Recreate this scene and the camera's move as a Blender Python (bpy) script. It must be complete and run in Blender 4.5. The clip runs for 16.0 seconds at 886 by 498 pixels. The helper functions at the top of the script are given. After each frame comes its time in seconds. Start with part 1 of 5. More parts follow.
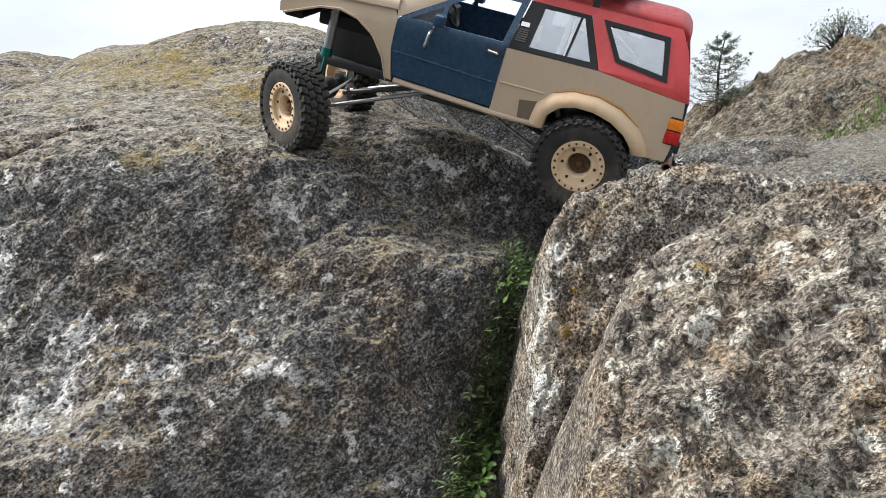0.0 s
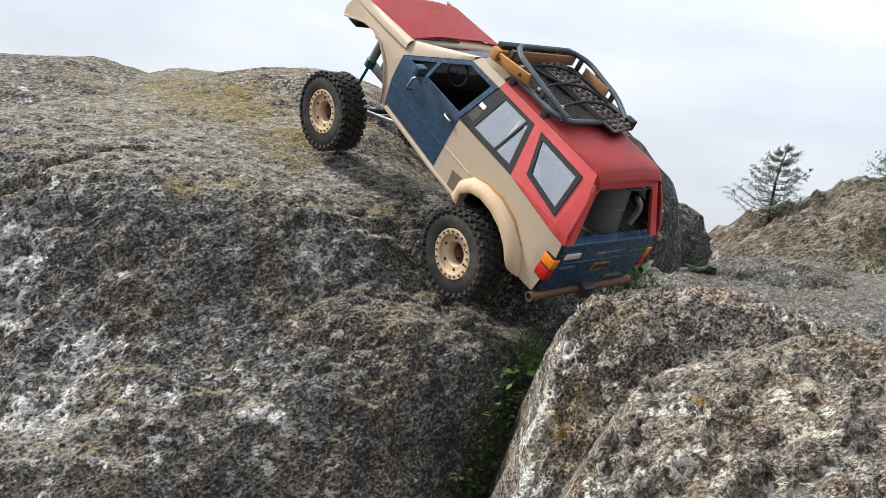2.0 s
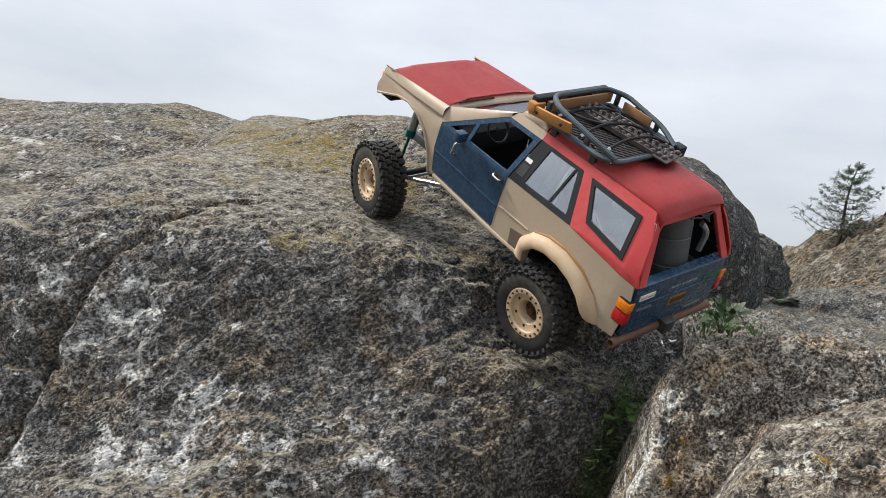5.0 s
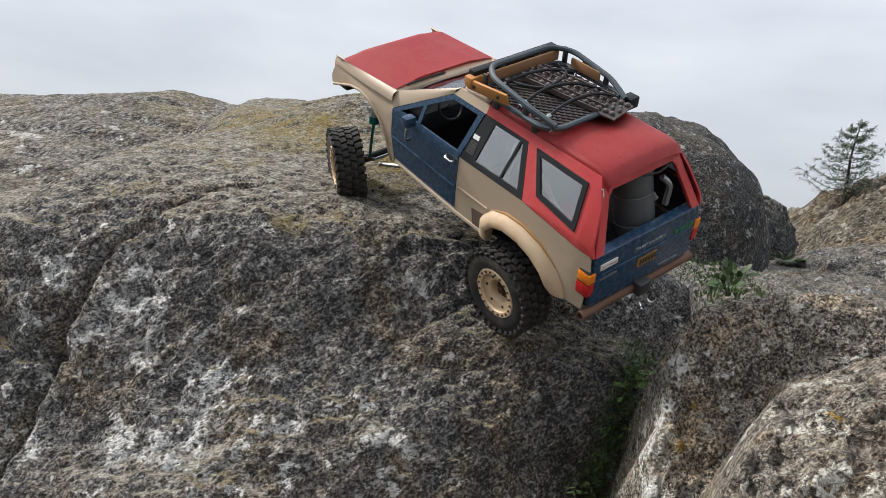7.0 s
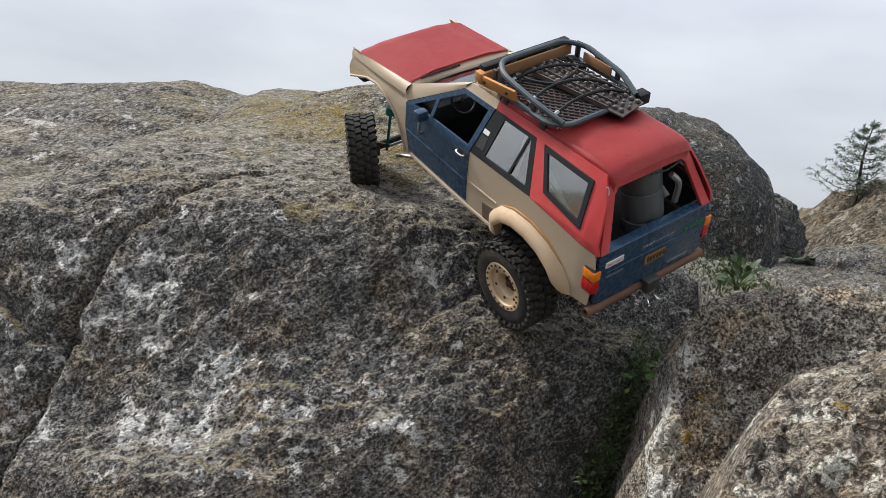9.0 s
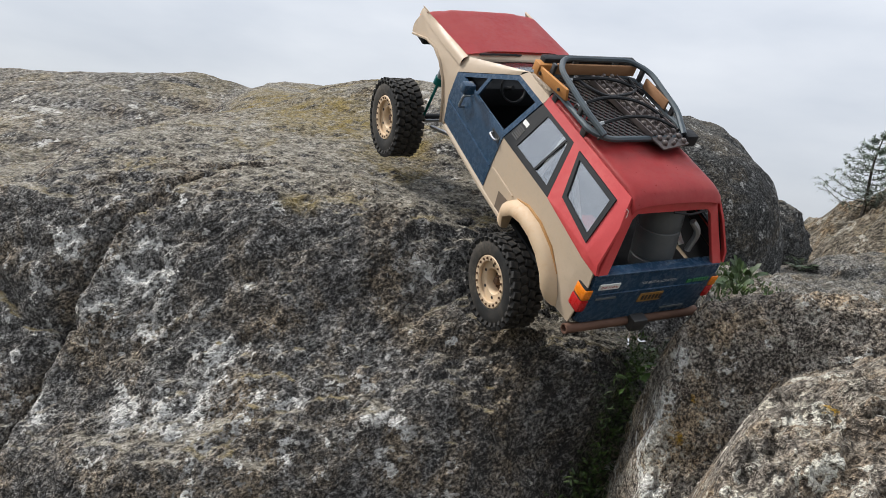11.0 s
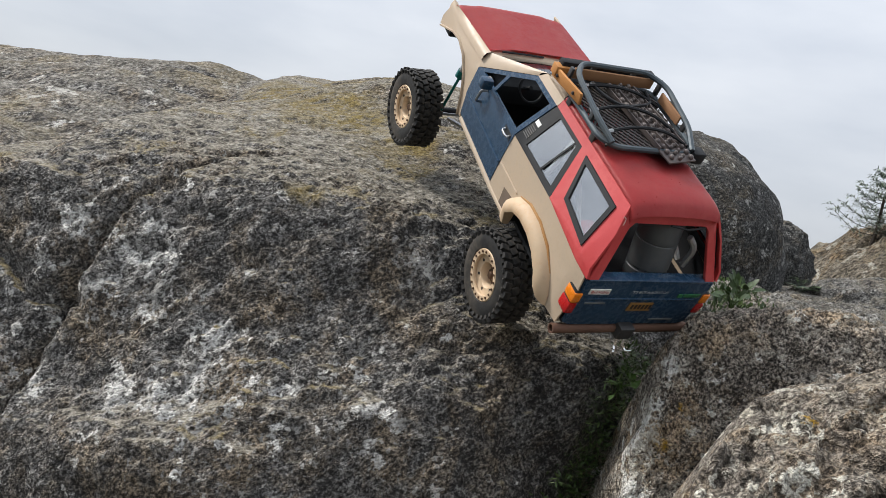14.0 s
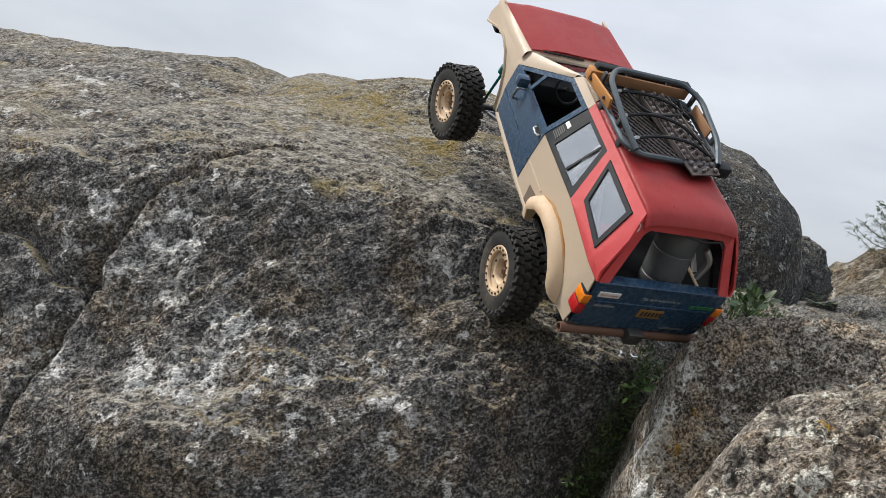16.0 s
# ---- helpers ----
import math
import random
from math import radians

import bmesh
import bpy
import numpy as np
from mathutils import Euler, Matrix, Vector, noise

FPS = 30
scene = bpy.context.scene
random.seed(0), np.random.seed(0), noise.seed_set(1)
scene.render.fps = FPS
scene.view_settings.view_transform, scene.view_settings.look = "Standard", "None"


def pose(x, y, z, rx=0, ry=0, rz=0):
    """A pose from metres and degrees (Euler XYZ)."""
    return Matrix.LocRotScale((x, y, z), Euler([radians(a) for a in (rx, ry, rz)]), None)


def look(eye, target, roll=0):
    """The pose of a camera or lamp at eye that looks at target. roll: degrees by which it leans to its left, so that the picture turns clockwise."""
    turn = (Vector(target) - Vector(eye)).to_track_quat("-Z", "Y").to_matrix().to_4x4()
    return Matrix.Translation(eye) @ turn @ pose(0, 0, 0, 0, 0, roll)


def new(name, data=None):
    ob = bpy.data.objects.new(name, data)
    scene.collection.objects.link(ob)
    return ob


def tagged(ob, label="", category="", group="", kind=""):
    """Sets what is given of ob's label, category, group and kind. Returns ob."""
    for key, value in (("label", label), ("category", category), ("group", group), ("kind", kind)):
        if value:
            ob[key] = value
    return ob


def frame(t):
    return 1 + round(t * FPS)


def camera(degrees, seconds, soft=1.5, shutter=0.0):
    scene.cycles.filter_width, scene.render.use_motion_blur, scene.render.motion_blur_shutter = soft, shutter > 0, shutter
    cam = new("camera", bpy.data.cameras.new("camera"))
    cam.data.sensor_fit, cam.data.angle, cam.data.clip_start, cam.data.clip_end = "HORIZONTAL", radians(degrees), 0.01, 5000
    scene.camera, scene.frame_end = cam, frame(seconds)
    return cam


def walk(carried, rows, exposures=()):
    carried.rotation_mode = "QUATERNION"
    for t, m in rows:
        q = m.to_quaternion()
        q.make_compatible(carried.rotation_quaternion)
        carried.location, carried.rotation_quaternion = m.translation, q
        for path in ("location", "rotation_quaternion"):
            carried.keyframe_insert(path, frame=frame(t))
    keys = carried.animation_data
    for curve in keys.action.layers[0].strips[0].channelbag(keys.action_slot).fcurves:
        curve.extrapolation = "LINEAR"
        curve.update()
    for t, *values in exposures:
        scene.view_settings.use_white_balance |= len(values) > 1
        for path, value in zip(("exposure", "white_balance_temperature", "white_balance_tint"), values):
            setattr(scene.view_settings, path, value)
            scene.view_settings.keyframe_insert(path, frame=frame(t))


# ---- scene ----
cam = camera(56.5, 16.0, 0.8)
METRES, EYE, TILT, LEAN, TURN = 0.42, 0.9, -6.0, 0.0, 0.0
ROWS = [
    (0.0, 0.0, 0.0, 0.0, 0.0, 0.0, -0.0),
    (0.5, 0.0155, 0.0097, 0.0086, 0.47, -0.08, -1.05),
    (1.0, 0.1102, 0.0372, -0.0359, 0.13, 0.23, -3.63),
    (1.5, 0.1719, 0.0372, 0.0283, 0.14, 1.34, -6.6),
    (2.0, 0.0447, -0.0189, 0.0581, 2.15, 3.82, -9.93),
    (2.5, -0.0425, -0.074, 0.1349, 4.17, 5.95, -11.81),
    (3.0, -0.0437, -0.1031, 0.1263, 5.34, 6.3, -12.17),
    (3.5, -0.0745, -0.1167, 0.1293, 5.96, 6.12, -11.71),
    (4.0, -0.091, -0.1316, 0.1206, 6.31, 5.76, -11.1),
    (6.5, -0.076, -0.0965, 0.1058, 6.53, 3.47, -7.01),
    (7.0, -0.0811, -0.103, 0.1034, 6.85, 3.18, -6.78),
    (7.5, -0.0818, -0.1123, 0.1009, 7.11, 3.03, -6.96),
    (8.0, -0.0889, -0.1297, 0.0997, 7.25, 3.05, -7.13),
    (8.5, -0.0875, -0.1233, 0.094, 7.34, 2.96, -7.23),
    (9.0, -0.0824, -0.12, 0.0818, 7.39, 2.81, -7.66),
    (11.5, -0.0414, -0.1023, 0.071, 7.67, 2.76, -9.42),
    (12.0, -0.0314, -0.1037, 0.0714, 7.47, 2.72, -9.6),
    (12.5, -0.0358, -0.1274, 0.078, 7.38, 2.85, -10.24),
    (13.0, -0.0329, -0.1438, 0.0739, 7.53, 3.04, -11.28),
    (13.5, -0.0243, -0.1378, 0.0658, 7.85, 3.06, -11.97),
    (14.0, -0.0195, -0.1251, 0.0515, 8.14, 3.01, -12.47),
    (14.5, -0.0016, -0.1231, 0.0459, 8.3, 3.02, -13.2),
    (15.0, -0.0162, -0.1319, 0.046, 8.52, 3.1, -13.72),
    (15.5, -0.0236, -0.1475, 0.0386, 8.78, 3.21, -14.18),
    (16.0, -0.0293, -0.1545, 0.0226, 9.02, 3.14, -14.73),
]
EXPOSURES = [(0.0, 0.45), (1.5, 0.42), (2.0, 0.25), (2.5, -0.40), (2.9, -0.75), (3.2, -0.72), (3.6, -0.50), (4.0, -0.20), (4.4, 0.0), (6.3, 0.12), (6.9, 0.0), (16.0, 0.0)]
walk(cam, [(t, pose(0, 0, EYE, TILT, LEAN, TURN) @ pose(METRES * x, METRES * y, METRES * z, 90 + pitch, roll, yaw))
           for t, x, y, z, yaw, pitch, roll in ROWS], EXPOSURES)

# ---- light: a thinly veiled sky and a wide, soft-edged sun ----
world = bpy.data.worlds.new("overcast_sky")
scene.world = world
world.use_nodes = True
wn, wl = world.node_tree.nodes, world.node_tree.links
wn.clear()
w_out = wn.new("ShaderNodeOutputWorld")
w_bg = wn.new("ShaderNodeBackground")
w_sky = wn.new("ShaderNodeTexSky")
w_sky.sky_type, w_sky.sun_disc = "NISHITA", False
SUN_DIR = Vector((-14.0, 1.5, 15.0))
w_sky.sun_elevation = math.asin(SUN_DIR.normalized().z)
w_sky.sun_rotation = math.atan2(SUN_DIR.x, SUN_DIR.y)
w_dim = wn.new("ShaderNodeVectorMath")
w_dim.operation = "SCALE"
w_dim.inputs["Scale"].default_value = 0.09
w_tc = wn.new("ShaderNodeTexCoord")
w_map = wn.new("ShaderNodeMapping")
w_map.inputs["Scale"].default_value = (1.6, 1.6, 5.0)
w_noise = wn.new("ShaderNodeTexNoise")
w_noise.inputs["Scale"].default_value, w_noise.inputs["Detail"].default_value = 1.7, 5.0
w_ramp = wn.new("ShaderNodeValToRGB")
w_ramp.color_ramp.elements[0].position, w_ramp.color_ramp.elements[1].position = 0.32, 0.68
w_ramp.color_ramp.elements[0].color = (0.522, 0.560, 0.625, 1)
w_ramp.color_ramp.elements[1].color = (0.70, 0.726, 0.772, 1)
w_mix = wn.new("ShaderNodeMix")
w_mix.data_type = "RGBA"
w_mix.inputs["Factor"].default_value = 0.9
wl.new(w_tc.outputs["Generated"], w_map.inputs["Vector"])
wl.new(w_map.outputs["Vector"], w_noise.inputs["Vector"])
wl.new(w_noise.outputs["Fac"], w_ramp.inputs["Fac"])
wl.new(w_sky.outputs["Color"], w_dim.inputs[0])
wl.new(w_dim.outputs[0], w_mix.inputs["A"])
wl.new(w_ramp.outputs["Color"], w_mix.inputs["B"])
wl.new(w_mix.outputs["Result"], w_bg.inputs["Color"])
# an overcast sky is brightest overhead
w_sep, w_pos, w_lift = wn.new("ShaderNodeSeparateXYZ"), wn.new("ShaderNodeMath"), wn.new("ShaderNodeMath")
w_pos.operation, w_lift.operation = "MAXIMUM", "MULTIPLY_ADD"
w_pos.inputs[1].default_value = 0.0
w_lift.inputs[1].default_value, w_lift.inputs[2].default_value = 1.4, 1.0
wl.new(w_tc.outputs["Generated"], w_sep.inputs[0])
wl.new(w_sep.outputs["Z"], w_pos.inputs[0])
wl.new(w_pos.outputs[0], w_lift.inputs[0])
wl.new(w_lift.outputs[0], w_bg.inputs["Strength"])
wl.new(w_bg.outputs["Background"], w_out.inputs["Surface"])
sun_data = bpy.data.lights.new("sun", "SUN")
sun_data.energy, sun_data.angle, sun_data.color = 4.2, radians(9), (1.0, 0.965, 0.915)
sun = new("sun", sun_data)
sun.matrix_world = look(SUN_DIR, (0, 0, 0))

# ---- materials ----
def nodes_of(name):
    m = bpy.data.materials.new(name)
    m.use_nodes = True
    t = m.node_tree
    return m, t.nodes, t.links, t.nodes["Principled BSDF"]


def coords(n, l, scale=(1, 1, 1), rot=(0, 0, 0)):
    tc, mp = n.new("ShaderNodeTexCoord"), n.new("ShaderNodeMapping")
    mp.inputs["Scale"].default_value, mp.inputs["Rotation"].default_value = scale, [radians(a) for a in rot]
    l.new(tc.outputs["Object"], mp.inputs["Vector"])
    return mp.outputs["Vector"]


def tex_noise(n, l, vec, scale, detail=4.0, rough=0.6, distort=0.0):
    k = n.new("ShaderNodeTexNoise")
    k.inputs["Scale"].default_value, k.inputs["Detail"].default_value = scale, detail
    k.inputs["Roughness"].default_value, k.inputs["Distortion"].default_value = rough, distort
    l.new(vec, k.inputs["Vector"])
    return k.outputs["Fac"]


def tex_voronoi(n, l, vec, scale, feature="F1", out="Distance", random_=1.0):
    k = n.new("ShaderNodeTexVoronoi")
    k.feature = feature
    k.inputs["Scale"].default_value, k.inputs["Randomness"].default_value = scale, random_
    l.new(vec, k.inputs["Vector"])
    return k.outputs[out]


def ramp(n, l, fac, *stops):
    """stops: (position, value or colour)."""
    k = n.new("ShaderNodeValToRGB")
    e = k.color_ramp.elements
    while len(e) < len(stops):
        e.new(0.5)
    for el, (p, c) in zip(e, stops):
        el.position = p
        el.color = (*c, 1) if isinstance(c, tuple) else (c, c, c, 1)
    l.new(fac, k.inputs["Fac"])
    return k.outputs["Color"]


def mixed(n, l, fac, a, b, blend="MIX"):
    k = n.new("ShaderNodeMix")
    k.data_type, k.blend_type = "RGBA", blend
    for sock, v in (("Factor", fac), ("A", a), ("B", b)):
        if isinstance(v, tuple):
            k.inputs[sock].default_value = (*v, 1)
        elif isinstance(v, float):
            k.inputs[sock].default_value = v
        else:
            l.new(v, k.inputs[sock])
    return k.outputs["Result"]


def calc(n, l, op, a, b=0.0, clamp=False):
    k = n.new("ShaderNodeMath")
    k.operation, k.use_clamp = op, clamp
    for i, v in enumerate((a, b)):
        if isinstance(v, (int, float)):
            k.inputs[i].default_value = v
        else:
            l.new(v, k.inputs[i])
    return k.outputs[0]


def bumped(n, l, bsdf, height, strength, dist):
    k = n.new("ShaderNodeBump")
    k.inputs["Strength"].default_value, k.inputs["Distance"].default_value = strength, dist
    l.new(height, k.inputs["Height"])
    l.new(k.outputs["Normal"], bsdf.inputs["Normal"])


def turned(n, l, vec, rot, scale):
    """Coordinates turned first and stretched after."""
    for kind, value in (("Rotation", [radians(a) for a in rot]), ("Scale", scale)):
        mp = n.new("ShaderNodeMapping")
        mp.inputs[kind].default_value = value
        l.new(vec, mp.inputs["Vector"])
        vec = mp.outputs["Vector"]
    return vec


def rock_material(name, tones, tint=(0.24, 0.17, 0.10), moss=0.3, ochre=(0.34, 0.25, 0.075), size=1.0, cover=0.0, dry=0.0, streaky=0.5, spots=(), patches=(), gold=()):
    """Weathered granite. tones: dark crust, bare stone, grey lichen, pale lichen, white lichen. cover: more or less
    lichen; dry: dusty growth on what faces up, its paleness painting in light from above. spots: (x, y, z, radius,
    amount) of thicker or thinner lichen; patches: ochre moss; gold: yellow lichen."""
    m, n, l, b = nodes_of(name)
    v = coords(n, l, (size, size, size))
    nz = n.new("ShaderNodeTexNoise")
    nz.inputs["Scale"].default_value, nz.inputs["Detail"].default_value, nz.inputs["Roughness"].default_value = 70.0, 6.0, 0.75
    l.new(v, nz.inputs["Vector"])
    sub, wrp = n.new("ShaderNodeVectorMath"), n.new("ShaderNodeVectorMath")
    sub.operation, wrp.operation = "SUBTRACT", "MULTIPLY_ADD"
    l.new(nz.outputs["Color"], sub.inputs[0])
    sub.inputs[1].default_value = (0.5, 0.5, 0.5)
    l.new(sub.outputs[0], wrp.inputs[0])
    wrp.inputs[1].default_value = (0.030, 0.030, 0.030)
    l.new(v, wrp.inputs[2])
    wv = wrp.outputs[0]
    nf, wf = n.new("ShaderNodeTexNoise"), n.new("ShaderNodeVectorMath")
    nf.inputs["Scale"].default_value, nf.inputs["Detail"].default_value = 230.0, 4.0
    l.new(v, nf.inputs["Vector"])
    wf.operation = "MULTIPLY_ADD"
    l.new(nf.outputs["Color"], wf.inputs[0])
    wf.inputs[1].default_value = (0.0055, 0.0055, 0.0055)
    l.new(v, wf.inputs[2])
    st = turned(n, l, v, (0, 40, 0), (streaky, 1, 1))
    sv = turned(n, l, wf.outputs[0], (0, 40, 0), (streaky, 1, 1))
    fine = tex_noise(n, l, st, 270.0, 2.0, 0.65)
    grit = tex_noise(n, l, st, 105.0, 3.0, 0.68)
    small = tex_noise(n, l, sv, 40.0, 5.0, 0.70)
    med = tex_noise(n, l, v, 13.0, 6.0, 0.68, 0.4)
    big = tex_noise(n, l, v, 3.4, 5.0, 0.6, 0.3)

    def near_to(x, y, z, r):
        k = n.new("ShaderNodeVectorMath")
        k.operation = "DISTANCE"
        l.new(wv, k.inputs[0])
        k.inputs[1].default_value = (x * size, y * size, z * size)
        return ramp(n, l, calc(n, l, "DIVIDE", k.outputs["Value"], r * size * 2), (0.24, 1.0), (0.60, 0.0))
    zone = calc(n, l, "ADD", calc(n, l, "MULTIPLY", calc(n, l, "SUBTRACT", big, 0.5), 0.75), cover)
    zone = calc(n, l, "ADD", zone, calc(n, l, "MULTIPLY", calc(n, l, "SUBTRACT", med, 0.5), 0.75))
    zone = calc(n, l, "ADD", zone, calc(n, l, "MULTIPLY", calc(n, l, "SUBTRACT", small, 0.5), 0.8))
    for x, y, z, r, amount in spots:
        zone = calc(n, l, "ADD", zone, calc(n, l, "MULTIPLY", near_to(x, y, z, r), amount))
    # bare stone: crystals from dark crust to grey, each with its own shade
    body = calc(n, l, "ADD", calc(n, l, "MULTIPLY", fine, 0.56), calc(n, l, "ADD", calc(n, l, "MULTIPLY", grit, 0.28), calc(n, l, "MULTIPLY", small, 0.16)))
    body = calc(n, l, "ADD", body, calc(n, l, "MULTIPLY", zone, 0.035))
    half = tuple(0.6 * a + 0.4 * c for a, c in zip(tones[0], tones[1]))
    col = ramp(n, l, body, (0.415, tones[0]), (0.465, half), (0.520, tones[1]), (0.590, tones[2]))
    crystal = n.new("ShaderNodeSeparateColor")
    l.new(tex_voronoi(n, l, sv, 330.0, "F1", "Color"), crystal.inputs[0])
    shade = ramp(n, l, crystal.outputs[0], (0.0, 0.35), (0.6, 1.0))
    col = mixed(n, l, 0.75, col, shade, "MULTIPLY")
    mean = sum(tint) / 3
    warm = ramp(n, l, tex_noise(n, l, v, 9.0, 6.0, 0.70, 0.5), (0.46, 0.0), (0.60, 0.8))
    col = mixed(n, l, warm, col, tuple((c / mean) ** 0.6 for c in tint), "MULTIPLY")
    # ragged black crust
    crust = calc(n, l, "SUBTRACT", tex_noise(n, l, wf.outputs[0], 19.0, 6.0, 0.72), calc(n, l, "MULTIPLY", zone, 0.10))
    col = mixed(n, l, calc(n, l, "MULTIPLY", ramp(n, l, crust, (0.525, 0.0), (0.57, 1.0)), 0.72), col, mixed(n, l, ramp(n, l, body, (0.48, 0.0), (0.58, 1.0)), tones[0], tones[1]))
    # lichen in ragged plates of three sizes
    plate = None
    for scale, cut, tone in ((105.0, 0.612, 2), (46.0, 0.622, 3), (24.0, 0.622, 4)):
        lace = calc(n, l, "ADD", tex_noise(n, l, wf.outputs[0], scale, 4.0, 0.62), calc(n, l, "MULTIPLY", zone, 0.27))
        mask = ramp(n, l, lace, (cut, 0.0), (cut + 0.014, 1.0))
        mask = calc(n, l, "MULTIPLY", mask, ramp(n, l, grit, (0.43, 0.12), (0.475, 1.0)))
        face = ramp(n, l, body, (0.42, tuple(c * 0.35 for c in tones[tone])), (0.47, tuple(c * 0.80 for c in tones[tone])), (0.53, tones[tone]))
        face = mixed(n, l, 0.4, face, shade, "MULTIPLY")
        col = mixed(n, l, calc(n, l, "MULTIPLY", mask, 0.92), col, face)
        plate = mask if plate is None else calc(n, l, "MAXIMUM", plate, mask)
    # moss where the stone faces up, and dusty growth whose paleness paints in skylight
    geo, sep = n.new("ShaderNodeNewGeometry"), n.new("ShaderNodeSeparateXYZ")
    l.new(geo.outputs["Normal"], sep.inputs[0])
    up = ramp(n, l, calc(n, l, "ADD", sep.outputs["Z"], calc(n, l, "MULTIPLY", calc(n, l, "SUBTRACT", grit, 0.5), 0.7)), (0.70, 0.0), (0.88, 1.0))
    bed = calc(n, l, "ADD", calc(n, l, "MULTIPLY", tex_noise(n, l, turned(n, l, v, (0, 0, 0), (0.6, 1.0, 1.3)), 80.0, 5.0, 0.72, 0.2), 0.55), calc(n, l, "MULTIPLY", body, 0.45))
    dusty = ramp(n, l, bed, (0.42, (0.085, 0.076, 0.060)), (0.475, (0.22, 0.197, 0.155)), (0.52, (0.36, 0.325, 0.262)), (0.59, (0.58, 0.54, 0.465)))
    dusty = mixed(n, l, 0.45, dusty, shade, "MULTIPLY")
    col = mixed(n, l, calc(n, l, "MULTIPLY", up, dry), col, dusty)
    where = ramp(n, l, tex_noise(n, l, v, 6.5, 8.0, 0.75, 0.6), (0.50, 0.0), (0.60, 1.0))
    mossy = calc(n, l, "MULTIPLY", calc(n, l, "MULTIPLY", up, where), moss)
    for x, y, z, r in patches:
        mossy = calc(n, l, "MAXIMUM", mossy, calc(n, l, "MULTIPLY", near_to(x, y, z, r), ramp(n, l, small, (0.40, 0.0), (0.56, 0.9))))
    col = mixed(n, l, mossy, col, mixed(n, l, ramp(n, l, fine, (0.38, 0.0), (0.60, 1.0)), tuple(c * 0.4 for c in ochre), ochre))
    for x, y, z, r in gold:
        col = mixed(n, l, calc(n, l, "MULTIPLY", near_to(x, y, z, r), ramp(n, l, fine, (0.40, 0.1), (0.50, 0.95))), col, (0.50, 0.29, 0.025))
    l.new(col, b.inputs["Base Color"])
    b.inputs["Roughness"].default_value = 0.9
    b.inputs["Specular IOR Level"].default_value = 0.3
    h = calc(n, l, "ADD", calc(n, l, "MULTIPLY", fine, 1.0), calc(n, l, "MULTIPLY", small, 0.9))
    h = calc(n, l, "ADD", h, calc(n, l, "MULTIPLY", grit, 1.3))
    h = calc(n, l, "ADD", h, calc(n, l, "ADD", calc(n, l, "MULTIPLY", plate, 0.14), calc(n, l, "MULTIPLY", crystal.outputs[0], 0.12)))
    bumped(n, l, b, h, 0.95, 0.0140 / size)
    return m


def paint(name, colour, rough=0.55, dust=(0.33, 0.27, 0.19), dirt=0.25, metal=0.0, fade=0.2, size=1.0, spec=0.4, dark_spots=()):
    """Matt model paint with dust in patches, faint fading and small scuffs. soot: (x, y, z, radius) of a dark smudge."""
    m, n, l, b = nodes_of(name)
    v = coords(n, l, (size, size, size))
    a = tex_noise(n, l, v, 14.0, 5.0, 0.65)
    f = tex_noise(n, l, v, 130.0, 5.0, 0.7)
    s = tex_noise(n, l, coords(n, l, (size, size, size * 6), (10, 20, 0)), 70.0, 3.0, 0.6)
    lighter = tuple(min(1.0, c * 1.18 + 0.004) for c in colour)
    darker = tuple(c * 0.86 for c in colour)
    col = mixed(n, l, ramp(n, l, a, (0.35, 0.0), (0.65, fade + 0.25)), colour, lighter)
    col = mixed(n, l, ramp(n, l, f, (0.3, 0.5), (0.5, 0.0)), col, darker)
    dusty = calc(n, l, "MULTIPLY", ramp(n, l, a, (0.42, 0.0), (0.72, 1.0)), ramp(n, l, f, (0.4, 0.3), (0.65, 1.0)))
    col = mixed(n, l, calc(n, l, "MULTIPLY", dusty, dirt), col, dust)
    col = mixed(n, l, ramp(n, l, s, (0.70, 0.0), (0.75, 0.35 * min(1.0, dirt * 2))), col, lighter)
    for x, y, z, r in dark_spots:
        k = n.new("ShaderNodeVectorMath")
        k.operation = "DISTANCE"
        l.new(v, k.inputs[0])
        k.inputs[1].default_value = (x, y, z)
        smudge = calc(n, l, "ADD", calc(n, l, "DIVIDE", k.outputs["Value"], r), calc(n, l, "MULTIPLY", calc(n, l, "SUBTRACT", a, 0.5), 0.5))
        col = mixed(n, l, ramp(n, l, smudge, (0.15, 0.85), (1.0, 0.0)), col, tuple(c * 0.22 for c in colour))
    l.new(col, b.inputs["Base Color"])
    l.new(ramp(n, l, f, (0.3, max(0.05, rough - 0.12)), (0.7, min(1.0, rough + 0.15))), b.inputs["Roughness"])
    b.inputs["Metallic"].default_value = metal
    b.inputs["Specular IOR Level"].default_value = spec
    bumped(n, l, b, f, 0.06, 0.0008)
    return m


